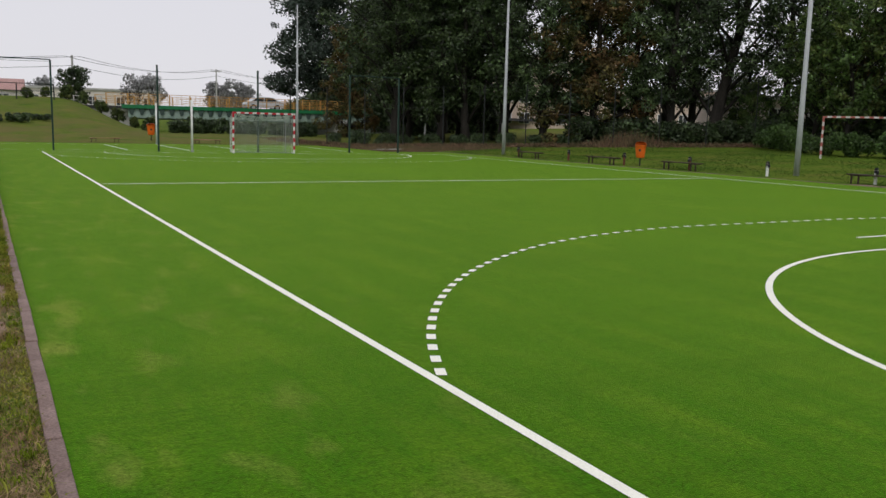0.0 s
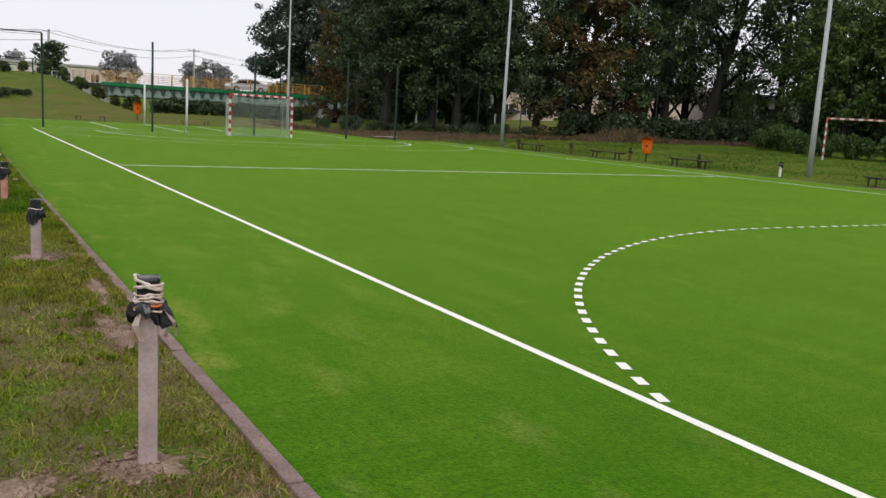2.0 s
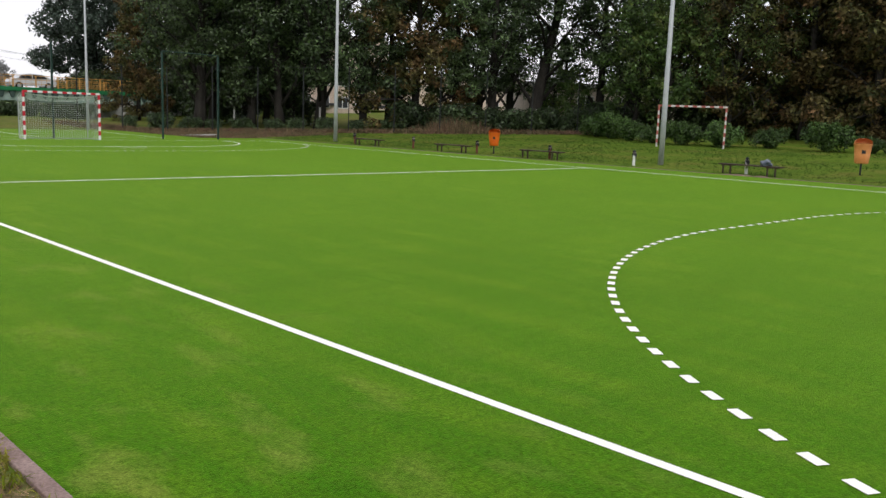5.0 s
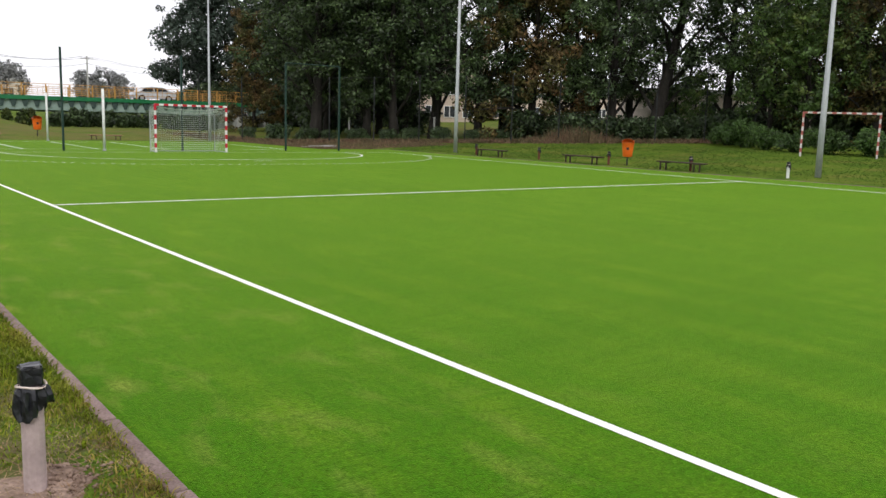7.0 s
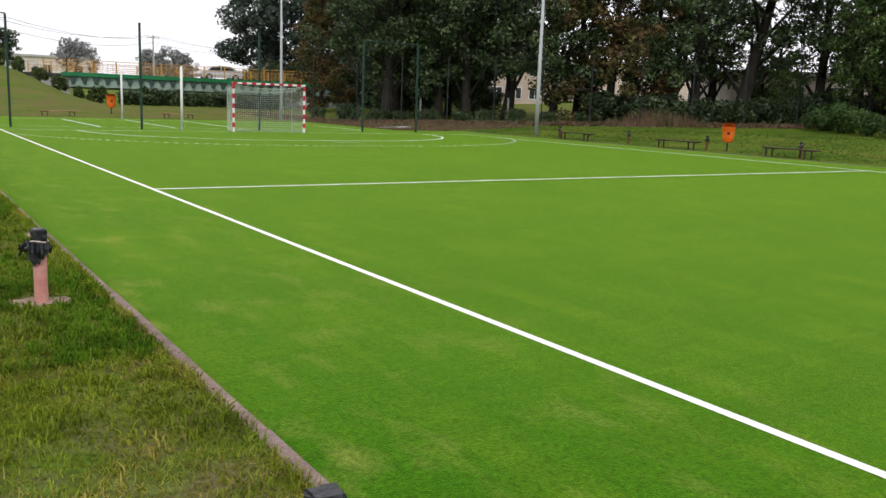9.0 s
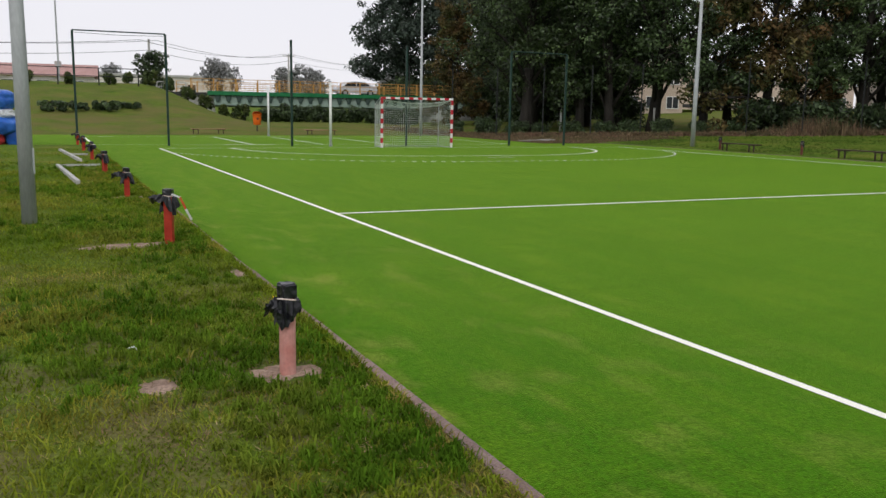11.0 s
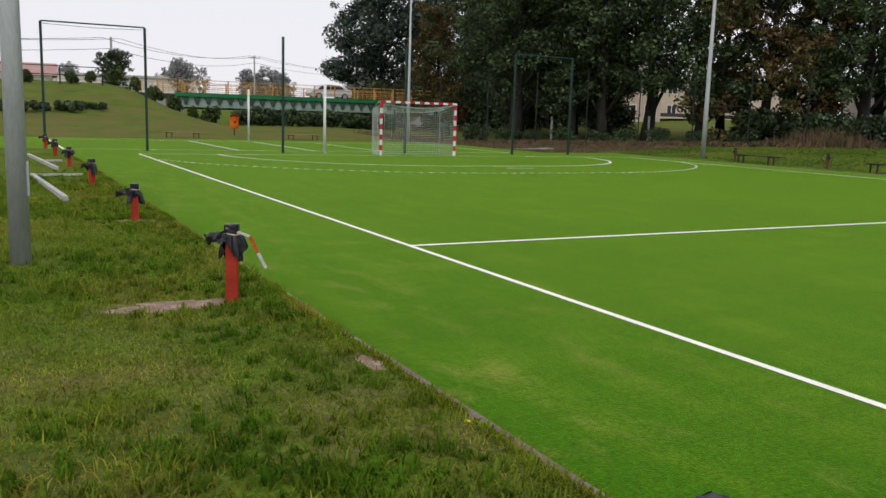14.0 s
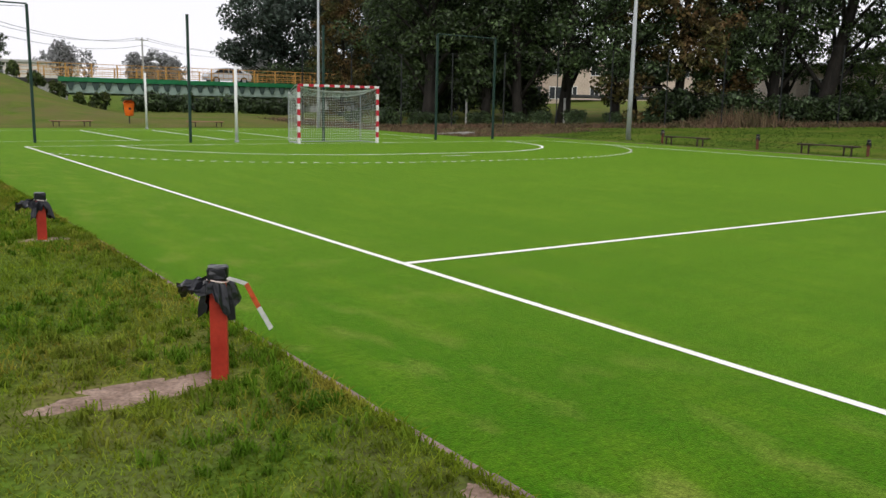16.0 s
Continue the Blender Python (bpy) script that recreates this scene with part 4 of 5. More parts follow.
TREES = {
    "dark": make_tree("tree", 1, 15.5, 1.8, 4.4, M_LEAF, 21100, 0.123, "tall dark green leafy tree behind the fence"),
    "broad": make_tree("tree", 5, 16.5, 3.0, 5.2, M_LEAF_MID, 28600, 0.123, "large broad-crowned dark green tree with a thick trunk", girth=1.35),
    "round": make_tree("tree", 7, 15, 1.2, 5.6, M_LEAF_BLUE, 25800, 0.175, "broad round-crowned dark bluish-green tree", "round"),
    "slim": make_tree("tree", 2, 16.5, 2.4, 3.6, M_LEAF_MID, 18400, 0.123, "tall slender dark green tree behind the fence"),
    "yellow": make_tree("tree", 3, 14.5, 2.2, 4.2, M_LEAF_B, 11600, 0.129, "tall green tree with yellowing leaves behind the fence"),
    "rust": make_tree("tree", 4, 14.5, 1.0, 4.2, M_LEAF_RUST, 20400, 0.135, "tree with rusty brown drooping autumn leaves", "column"),
    "open": make_tree("tree", 6, 16, 2.8, 4.5, M_LEAF, 12900, 0.123, "open-crowned tree with the sky showing through", "limbed", girth=1.15),
    "leaning": make_tree("tree", 11, 17, 3.2, 4.7, M_LEAF, 15000, 0.123, "open-crowned tree with a thick dark leaning trunk", "leaning", lean=(2.3, -2.0), girth=1.4),
    "young": make_tree("tree", 9, 8.0, 1.5, 2.5, M_LEAF_YOUNG, 6800, 0.117, "young fresh green tree in front of the taller ones"),
}
ROW = [
    ("broad", 25.3, 57.0, 1.0), ("slim", 27.9, 54.8, 0.95), ("open", 29.3, 53.4, 0.95), ("open", 31.5, 51.7, 1.1),
    ("dark", 33.3, 49.4, 0.95), ("rust", 35.9, 46.6, 1.1), ("slim", 37.9, 44.9, 0.9), ("open", 39.7, 43.1, 1.0), ("leaning", 41.9, 41.3, 1.05),
    ("open", 44.6, 37.7, 0.95), ("open", 44.5, 35.0, 1.1), ("young", 40.6, 32.2, 0.95), ("young", 40.4, 29.9, 1.05),
    ("rust", 45.5, 29.3, 1.1), ("yellow", 42.2, 26.9, 0.75), ("rust", 45.0, 23.8, 1.0), ("rust", 45.0, 20.0, 1.02), ("dark", 47.0, 15.8, 1.0), ("rust", 44.5, 12.0, 1.0),
    ("dark", 28.6, 61.5, 1.0), ("dark", 50.5, 19.5, 1.0), ("rust", 49.5, 25.8, 1.0), ("slim", 31.0, 67.0, 1.05), ("round", 33.5, 62.0, 0.95), ("rust", 28.7, 74.5, 0.75), ("rust", 48.5, 31.0, 1.05), ("dark", 48.2, 35.0, 0.95), ("dark", 58.0, 24.5, 1.15), ("dark", 60.5, 28.0, 1.1), ("slim", 37.0, 71.0, 1.1), ("dark", 36.5, 78.0, 1.1), ("slim", 38.5, 52.5, 0.95),
    ("open", 46.0, 50.5, 0.95), ("slim", 54.0, 27.5, 1.0), ("rust", 53.0, 22.0, 1.1), ("dark", 55.0, 12.0, 1.1),
    ("round", 36.2, 103.0, 1.3), ("round", 44.5, 98.0, 1.25), ("round", 43.0, 84.0, 1.0),
    ("dark", 32.4, 56.3, 0.85), ("young", 46.2, 43.0, 0.62), ("young", 43.6, 39.2, 0.55), ("open", 43.2, 44.6, 0.9),
]
for i, (kind, x, y, s) in enumerate(ROW):
    plant_at(TREES[kind], x, y, s, 0 if kind == "leaning" else i * 77)
for proto in TREES.values():
    for o in (*proto.children_recursive, proto):
        bpy.data.objects.remove(o)

BUSHES = {
    "dark": make_bush("bush", 21, 2.6, 1.9, M_LEAF, 2900, 0.12, "dark green bush at the foot of the trees", "bushes by the fence"),
    "tall": make_bush("bush", 26, 3.6, 3.6, M_LEAF, 4500, 0.15, "tall dark undergrowth between the trees", "undergrowth behind the fence"),
    "green": make_bush("bush", 22, 1.9, 1.7, M_LEAF_C, 3600, 0.09, "rounded green shrub at the lawn's edge", "bushes by the lawn"),
    "cone": make_bush("bush", 23, 1.5, 1.6, M_LEAF, 2600, 0.11, "dense dark green shrub below the bridge", "shrubs below the bridge"),
    "low": make_bush("bush", 24, 2.6, 0.75, M_LEAF, 2200, 0.1, "low spreading dark shrub on the bank", "shrubs on the bank"),
    "small": make_bush("bush", 25, 0.9, 1.3, M_LEAF_B, 1100, 0.1, "small round shrub planted on the bank", "shrubs on the bank"),
}
rnd = random.Random(8)
for k in range(2, 21):
    plant_at(BUSHES["dark"], 18.6 + k * 1.32 + rnd.uniform(-0.3, 0.3), 61.2 - k * 1.32 + rnd.uniform(-0.4, 0.4), rnd.uniform(0.4, 0.65) if k < 12 else rnd.uniform(0.85, 1.15), rnd.uniform(0, 360))
for x, y, s in ((44, 30, 0.9), (47, 23.5, 1.1), (46, 17.5, 1.1), (45, 9, 1.2), (41, 79, 1.3), (37, 78, 1.2), (44, 76, 1.4), (35.5, 98, 1.4), (39, 97, 1.5), (32, 100, 1.3), (42.5, 93, 1.4), (40, 88, 1.4), (38, 84, 1.3), (48, 19.5, 1.1), (48, 26.5, 1.0), (30, 64.5, 0.8), (33.4, 57.6, 0.8), (34, 70, 0.9)):
    plant_at(BUSHES["tall"], x, y, s, x * 70)
for x, y, s in ((36.5, 29.5, 0.95), (35.6, 27.5, 0.8), (35.2, 25.6, 0.95), (35.4, 23.4, 1.0), (36, 21.4, 0.8), (35.8, 18.6, 1.05), (36.4, 16.8, 0.6), (35.6, 14.6, 1.15), (36, 13.0, 1.0), (35.8, 10.4, 1.0), (36.2, 8.2, 0.8), (37.5, 31.6, 1.1), (38.6, 33.4, 1.2)):
    plant_at(BUSHES["green"], x, y, s * 0.8, rnd.uniform(0, 360))
for k in range(11):
    plant_at(BUSHES["cone"], 13.6 + k * 1.28 + rnd.uniform(-0.2, 0.2), 78.5 + 0.1 * k + rnd.uniform(-0.3, 0.3), rnd.uniform(0.85, 1.1), rnd.uniform(0, 360))
for x, y, s in ((-2.5, 67, 1.0), (-0.2, 67.6, 0.95), (1.6, 68.5, 0.7)):
    plant_at(BUSHES["low"], x, y, s, x * 50)
for k in range(6):
    plant_at(BUSHES["small"], 4.6 + k * 1.35, 82.5 - k * 0.6, 0.9 + 0.45 * rnd.random(), k * 60)
for x, y in ((1.3, 81), (-1.6, 80.5), (-4.5, 81.5), (3, 84)):
    plant_at(BUSHES["small"], x, y, 0.8, x * 90)
for proto in BUSHES.values():
    for o in (*proto.children_recursive, proto):
        bpy.data.objects.remove(o)

# dry weeds along the fence foot
rng = np.random.default_rng(5)
n = 26000
s = rng.uniform(0, 1, n)
x = 17 + 28 * s + rng.normal(size=n) * 0.5
y = 76.6 - x + rng.normal(size=n) * 0.9
tall = 0.08 + 0.3 * rng.uniform(0, 1, n) ** 2 * (0.7 + 3.2 * np.exp(-((x - 34.8) / 1.1) ** 2))
lean = rng.normal(size=(n, 2)) * 0.2
a = rng.uniform(0, 6.28, n)
z = height(x, y)
p = np.stack([x, y, z], 1)
side = np.stack([np.cos(a), np.sin(a), 0 * a], 1) * 0.03
tip = p + np.stack([lean[:, 0], lean[:, 1], tall], 1)
verts = np.stack([p - side, p + side, tip], 1).reshape(-1, 3)
tagged(new("dry_weeds", fast_mesh("dry_weeds", verts, np.arange(3 * n).reshape(-1, 3), M_DRY)), "dry reddish-brown weeds along the fence", "weeds", kind="stuff")

rng = np.random.default_rng(6)
n = 30000
x = 18.4 + 9 * rng.uniform(0, 1, n) ** 1.2
y = 44.2 + 14 * rng.uniform(0, 1, n)
keep = (x + y < 77) & ((x < 22.5) | (x + y > 67.5)) & (np.hypot(x - 19.6, y - 46.6) > 0.8)
x, y = x[keep], y[keep]
n = len(x)
a = rng.uniform(0, 6.28, n)
p = np.stack([x, y, height(x, y)], 1)
side = np.stack([np.cos(a), np.sin(a), 0 * a], 1) * 0.018
tip = p + np.stack([rng.normal(size=n) * 0.08, rng.normal(size=n) * 0.08, 0.04 + 0.14 * rng.uniform(0, 1, n) ** 2], 1)
verts = np.stack([p - side, p + side, tip], 1).reshape(-1, 3)
tagged(new("dry_grass", fast_mesh("dry_grass", verts, np.arange(3 * n).reshape(-1, 3), M_DRY)), "rough dry grass between turf and fence", "grass", kind="stuff")

# lawn blades beside the path
rng = np.random.default_rng(9)
n = 330000
y = 1.5 + 27 * rng.uniform(0, 1, n) ** 1.25
x = -2.17 - (0.6 + 0.33 * np.clip(y - 1, 0, 18)) * rng.uniform(0, 1, n) ** 1.1
wide_spread = rng.uniform(0, 1, n) < 0.3
x = np.where(wide_spread, -2.2 - 7.5 * rng.uniform(0, 1, n) ** 1.3, x)
y = np.where(wide_spread, -6 + 44 * rng.uniform(0, 1, n), y)
keep = (y < 41.8) & (np.hypot(x + 5.95, y - 42.6) > 1.6)
for sx, sy, ra, rb, turn in PATCHES:
    keep &= ((x - sx) / (ra * 1.02)) ** 2 + ((y - sy) / (rb * 1.02)) ** 2 > rng.uniform(0.2, 1.2, n)
x = np.where(rng.uniform(0, 1, n) < 0.06, -2.165 - 0.1 * rng.uniform(0, 1, n), x)
tuft = np.sin(x * 5.1 + 2 * np.sin(y * 2.3)) * np.sin(y * 4.3 + 1.7 * np.sin(x * 3.1)) + 0.6 * np.sin(x * 1.3 + y * 0.9) * np.sin(y * 0.7 - x)
keep &= rng.uniform(-2.4, 1.2, n) < tuft
keep &= (y > 6.5) | (rng.uniform(0, 1, n) < 0.13)
x, y, tuft = x[keep], y[keep], tuft[keep]
n = len(x)
tall = (0.014 + 0.044 * rng.uniform(0, 1, n) ** 2) * (1.0 + 0.5 * np.clip(tuft, -0.8, 1.5))
a = rng.uniform(0, 6.28, n)
wide = 0.0022 + 0.0032 * rng.uniform(0, 1, n)
p = np.stack([x, y, height(x, y) - 0.002], 1)
side = np.stack([np.cos(a), np.sin(a), 0 * a], 1) * wide[:, None]
way = rng.normal(size=(n, 2)) * 0.8
mid = p + np.stack([way[:, 0] * tall * 0.35, way[:, 1] * tall * 0.35, tall * 0.7], 1)
tip = p + np.stack([way[:, 0] * tall * 1.1, way[:, 1] * tall * 1.1, tall], 1)
verts = np.stack([p - side, p + side, mid + side * 0.8, mid - side * 0.8, tip], 1).reshape(-1, 3)
i = np.arange(n) * 5
faces = np.concatenate([np.stack([i, i + 1, i + 2], 1), np.stack([i, i + 2, i + 3], 1), np.stack([i + 3, i + 2, i + 4], 1)])
parched = y + 1.6 * np.sin(2.1 * x + 0.8 * y) + rng.normal(size=n) * 1.6 < 10.6
for name, mask, mat, label in (("lawn_grass", ~parched, M_BLADE, "short uneven lawn grass with dry blades"), ("parched_grass", parched, M_BLADE_DRY, "sparse parched olive grass beside the kerb")):
    sel = np.tile(mask, 3)
    tagged(new(name, fast_mesh(name, verts, faces[sel], mat)), label, "grass", kind="stuff")


def tufts(name, seed, px, py, blades, reach, mat, label, thick=0.0045):
    """Clumps of long arching blades, each clump round one root."""
    rng = np.random.default_rng(seed)
    n = len(px) * blades
    big = np.repeat(rng.uniform(0.45, 1.2, len(px)), blades)
    x = np.repeat(px, blades) + rng.normal(size=n) * 0.022 * big
    y = np.repeat(py, blades) + rng.normal(size=n) * 0.022 * big
    a = np.repeat(rng.uniform(0, 6.28, len(px)), blades) + rng.normal(size=n) * 1.1
    long = reach * big * rng.uniform(0.45, 1.15, n)
    out = long * rng.uniform(0.6, 0.99, n)
    up = np.sqrt(np.maximum(long ** 2 - out ** 2, 0.0)) * 0.8 + 0.012
    p = np.stack([x, y, height(x, y) - 0.004], 1)
    way = np.stack([np.cos(a), np.sin(a), 0 * a], 1)
    side = np.stack([-np.sin(a), np.cos(a), 0 * a], 1) * (thick * rng.uniform(0.6, 1.3, n))[:, None]
    mid = p + way * (out * 0.4)[:, None] + np.stack([0 * a, 0 * a, up], 1)
    tip = p + way * out[:, None] + np.stack([0 * a, 0 * a, up * rng.uniform(0.35, 0.95, n)], 1)
    verts = np.stack([p - side, p + side, mid + side * 0.85, mid - side * 0.85, tip], 1).reshape(-1, 3)
    i = np.arange(n) * 5
    faces = np.concatenate([np.stack([i, i + 1, i + 2], 1), np.stack([i, i + 2, i + 3], 1), np.stack([i + 3, i + 2, i + 4], 1)])
    return tagged(new(name, fast_mesh(name, verts, faces, mat)), label, "grass", kind="stuff")


def bare(x, y, slack=0.95):
    free = np.ones(len(x), dtype=bool)
    for sx, sy, ra, rb, turn in PATCHES:
        free &= ((x - sx) / (ra * slack)) ** 2 + ((y - sy) / (rb * slack)) ** 2 > 1
    return free


rng = np.random.default_rng(41)
n = 6800
y = 11.3 + 20 * rng.uniform(0, 1, n) ** 1.3
x = -2.24 - (1.2 + 0.32 * (y - 9)) * rng.uniform(0, 1, n)
keep = bare(x, y) & (rng.uniform(-1.3, 1.3, n) < np.sin(1.9 * x + 0.8 * np.sin(1.4 * y)) + np.sin(1.3 * y + 1.1 * x))
tufts("grass_tufts", 42, x[keep], y[keep], 17, 0.1, M_TUFT, "lush green tufts of long lawn grass")
n = 330
y = 13 + 24 * rng.uniform(0, 1, n)
tufts("kerb_grass", 43, -2.19 - 0.05 * rng.uniform(0, 1, n), y, 9, 0.05, M_BLADE, "grass leaning over the kerb")
n = 1700
y = 1.6 + 10.5 * rng.uniform(0, 1, n)
x = -2.24 - 1.6 * rng.uniform(0, 1, n)
keep = bare(x, y) & (rng.uniform(-0.6, 1.6, n) < np.sin(2.7 * x + 1.3 * y) + np.sin(2.2 * y - x))
tufts("dry_tufts", 44, x[keep], y[keep], 14, 0.075, M_BLADE, "scattered green tufts in the dry lawn")
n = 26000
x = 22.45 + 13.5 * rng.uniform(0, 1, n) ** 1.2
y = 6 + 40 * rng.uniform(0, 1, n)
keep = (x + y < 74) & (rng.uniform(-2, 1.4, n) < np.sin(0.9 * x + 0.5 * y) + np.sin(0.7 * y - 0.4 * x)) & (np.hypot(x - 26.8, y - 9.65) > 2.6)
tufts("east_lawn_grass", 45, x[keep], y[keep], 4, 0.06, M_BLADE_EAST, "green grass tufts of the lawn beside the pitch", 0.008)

# the short close sward between the tufts
rng = np.random.default_rng(46)
n = 330000
y = 2.0 + 24 * rng.uniform(0, 1, n) ** 0.9
x = -2.2 - (0.9 + 0.26 * y) * rng.uniform(0, 1, n)
thin = np.sin(1.7 * x + 1.1 * np.sin(1.2 * y)) + np.sin(1.5 * y - 0.9 * x)
keep = bare(x, y, 0.9) & (rng.uniform(0, 1, n) < np.where(y > 9, 0.78, np.where(y > 6.5, 0.5, 0.3)) + 0.3 * thin)
x, y = x[keep], y[keep]
n = len(x)
a = rng.uniform(0, 6.28, n)
long = 0.018 + 0.04 * rng.uniform(0, 1, n) ** 1.5
p = np.stack([x, y, height(x, y) - 0.002], 1)
side = np.stack([-np.sin(a), np.cos(a), 0 * a], 1) * 0.0034
tip = p + np.stack([np.cos(a) * long * 0.8, np.sin(a) * long * 0.8, 0.008 + long * 0.6 * rng.uniform(0, 1, n)], 1)
verts = np.stack([p - side, p + side, tip], 1).reshape(-1, 3)
tagged(new("short_sward", fast_mesh("short_sward", verts, np.arange(3 * n).reshape(-1, 3), M_SWARD)), "close short olive-green lawn grass", "grass", kind="stuff")

rng = np.random.default_rng(14)
n = 80000
y = 1.5 + 13 * rng.uniform(0, 1, n) ** 1.6
x = -2.2 - (0.6 + 0.3 * np.clip(y - 1, 0, 18)) * rng.uniform(0, 1, n)
patchy = np.sin(x * 2.3 + 1.2 * np.sin(y * 1.1)) + np.sin(y * 1.9 + x) - 0.12 * (y - 5)
keep = rng.uniform(-1.6, 1.4, n) < patchy
x, y = x[keep], y[keep]
n = len(x)
a = rng.uniform(0, 6.28, n)
long = 0.02 + 0.05 * rng.uniform(0, 1, n)
p = np.stack([x, y, height(x, y) + 0.002], 1)
side = np.stack([-np.sin(a), np.cos(a), 0 * a], 1) * 0.003
tip = p + np.stack([np.cos(a) * long, np.sin(a) * long, 0.006 + 0.02 * rng.uniform(0, 1, n)], 1)
verts = np.stack([p - side, p + side, tip], 1).reshape(-1, 3)
tagged(new("dry_straw", fast_mesh("dry_straw", verts, np.arange(3 * n).reshape(-1, 3), M_STRAW)), "dry brown straw and dead leaves in the lawn", "straw", kind="stuff")


# ---- fence behind the pitch ----
t = thing("mesh_fence", 0, 0, 0, "tall dark wire fence on thin posts before the trees", "fence")
fence_pts = [(17.5 + k * 2.05, 58.5 - k * 2.05) for k in range(15)]
for fx, fy in fence_pts:
    z = at_ground(fx, fy)
    part("post", tubed([(fx, fy, z - 0.1), (fx, fy, z + 4.1)], 0.035, 6), M_WIRE, t)
for hz in (0.1, 4.05):
    part("wire", tubed([(fx, fy, at_ground(fx, fy) + hz) for fx, fy in fence_pts], 0.006, 4), M_WIRE, t)
for k in range(9):
    fx, fy = 27 + k * 2.1, 55.5 - k * 2.1
    st = thing("fence_stake", fx, fy, at_ground(fx, fy), "pale concrete fence stake among the bushes", "stake", "fence stakes")
    part("stake", boxed(-0.05, -0.05, -0.1, 0.05, 0.05, 1.5, bevel=0.01), M_CONCRETE, st)


# ---- road, bridge ----
ROAD_Y = 86.4
ROAD_Z = 2.75
road = boxed(-120, ROAD_Y + 0.4, ROAD_Z - 0.3, 160, ROAD_Y + 8.4, ROAD_Z, bevel=0.0)
tagged(part("road", road, M_ASPHALT), "asphalt road along the top of the bank", "road", kind="structure")


def railing(x0, x1, y, z, mat, label, h=1.1, pitch=2.0, rails=3):
    t = thing("railing", x0, y, z, label, "railing", "bridge railings")
    n = int((x1 - x0) / pitch)
    me = None
    for k in range(n + 1):
        if me is None:
            p = part("post", boxed(-0.05, -0.05, 0, 0.05, 0.05, h, bevel=0.008), mat, t)
            me = p.data
        else:
            p = new("post", me)
            p.parent = t
        p.matrix_basis = pose(k * (x1 - x0) / n, 0, 0)
    for j in range(rails):
        zz = h * (j + 1) / rails
        part("rail", boxed(-0.05, -0.03, zz - 0.05, x1 - x0 + 0.05, 0.03, zz, bevel=0.006), mat, t)
    bm = bmesh.new()
    k = 0.16
    while k < x1 - x0:
        box(bm, k - 0.009, -0.009, 0.12, k + 0.009, 0.009, h - 0.06)
        k += 0.46
    part("railing_infill", bm, mat, t, "slim upright bars of the railing")
    return t


railing(8.4, 36.0, ROAD_Y - 0.12, ROAD_Z + 0.1, M_RAIL, "ochre yellow painted steel bridge railing", 1.12, 1.85)
railing(8.4, 36.0, ROAD_Y + 8.7, ROAD_Z + 0.1, M_RAIL, "ochre yellow painted railing on the bridge's far side", 1.12, 1.85)
railing(-14, 8.0, ROAD_Y + 0.1, ROAD_Z + 0.05, M_CONCRETE, "pale weathered road railing on the bank", 0.8, 2.4, 2)

b = thing("road_bridge", 9.8, ROAD_Y, 0, "green steel road bridge on a concrete abutment", "bridge")
part("edge_beam", boxed(0, -0.3, ROAD_Z - 0.22, 26.5, 0.1, ROAD_Z + 0.14, bevel=0.02), M_BRIDGEGREEN, b, "green painted edge beam")
part("girder", boxed(0.6, -0.06, ROAD_Z - 1.1, 26.3, 0.095, ROAD_Z - 0.23, bevel=0.02), M_GIRDER, b, "pale green main girder")
part("girder", boxed(0.6, 6.9, ROAD_Z - 1.25, 26.3, 7.15, ROAD_Z - 0.25, bevel=0.02), M_GIRDER, b, "pale green main girder")
part("deck", boxed(0, 0.1, ROAD_Z - 0.5, 26.5, 8.8, ROAD_Z - 0.31), M_CONCRETE, b)
me = None
for k in range(27):
    if me is None:
        bm = bmesh.new()
        q = [bm.verts.new(v) for v in ((-0.3, 0, 0), (0.3, 0, 0), (0.1, 0, -0.6), (-0.1, 0, -0.6), (-0.3, 0.15, 0), (0.3, 0.15, 0), (0.1, 0.15, -0.6), (-0.1, 0.15, -0.6))]
        for f in ((0, 3, 2, 1), (4, 5, 6, 7), (0, 1, 5, 4), (1, 2, 6, 5), (2, 3, 7, 6), (3, 0, 4, 7)):
            bm.faces.new([q[i] for i in f])
        o = part("bracket", bm, M_BRIDGEDARK, b, "dark tapered bracket under the edge beam")
        me = o.data
    else:
        o = new("bracket", me)
        o.parent = b
    o.matrix_basis = pose(0.9 + k * 0.95, -0.22, ROAD_Z - 0.23)
part("abutment", boxed(-3.0, 0.6, -0.2, 0.8, 8.4, ROAD_Z - 0.32, bevel=0.03), M_CONCRETE, b)
part("abutment", boxed(22.2, -0.6, -0.2, 23.4, 8.4, ROAD_Z - 0.8, bevel=0.03), M_CONCRETE, b)
part("abutment", boxed(25.6, 0.4, -0.2, 29, 8.4, ROAD_Z - 0.32, bevel=0.03), M_CONCRETE, b)
part("pier", boxed(9.6, 2.0, -0.2, 10.3, 7.0, ROAD_Z - 1.25, bevel=0.05), M_CONCRETE, b)


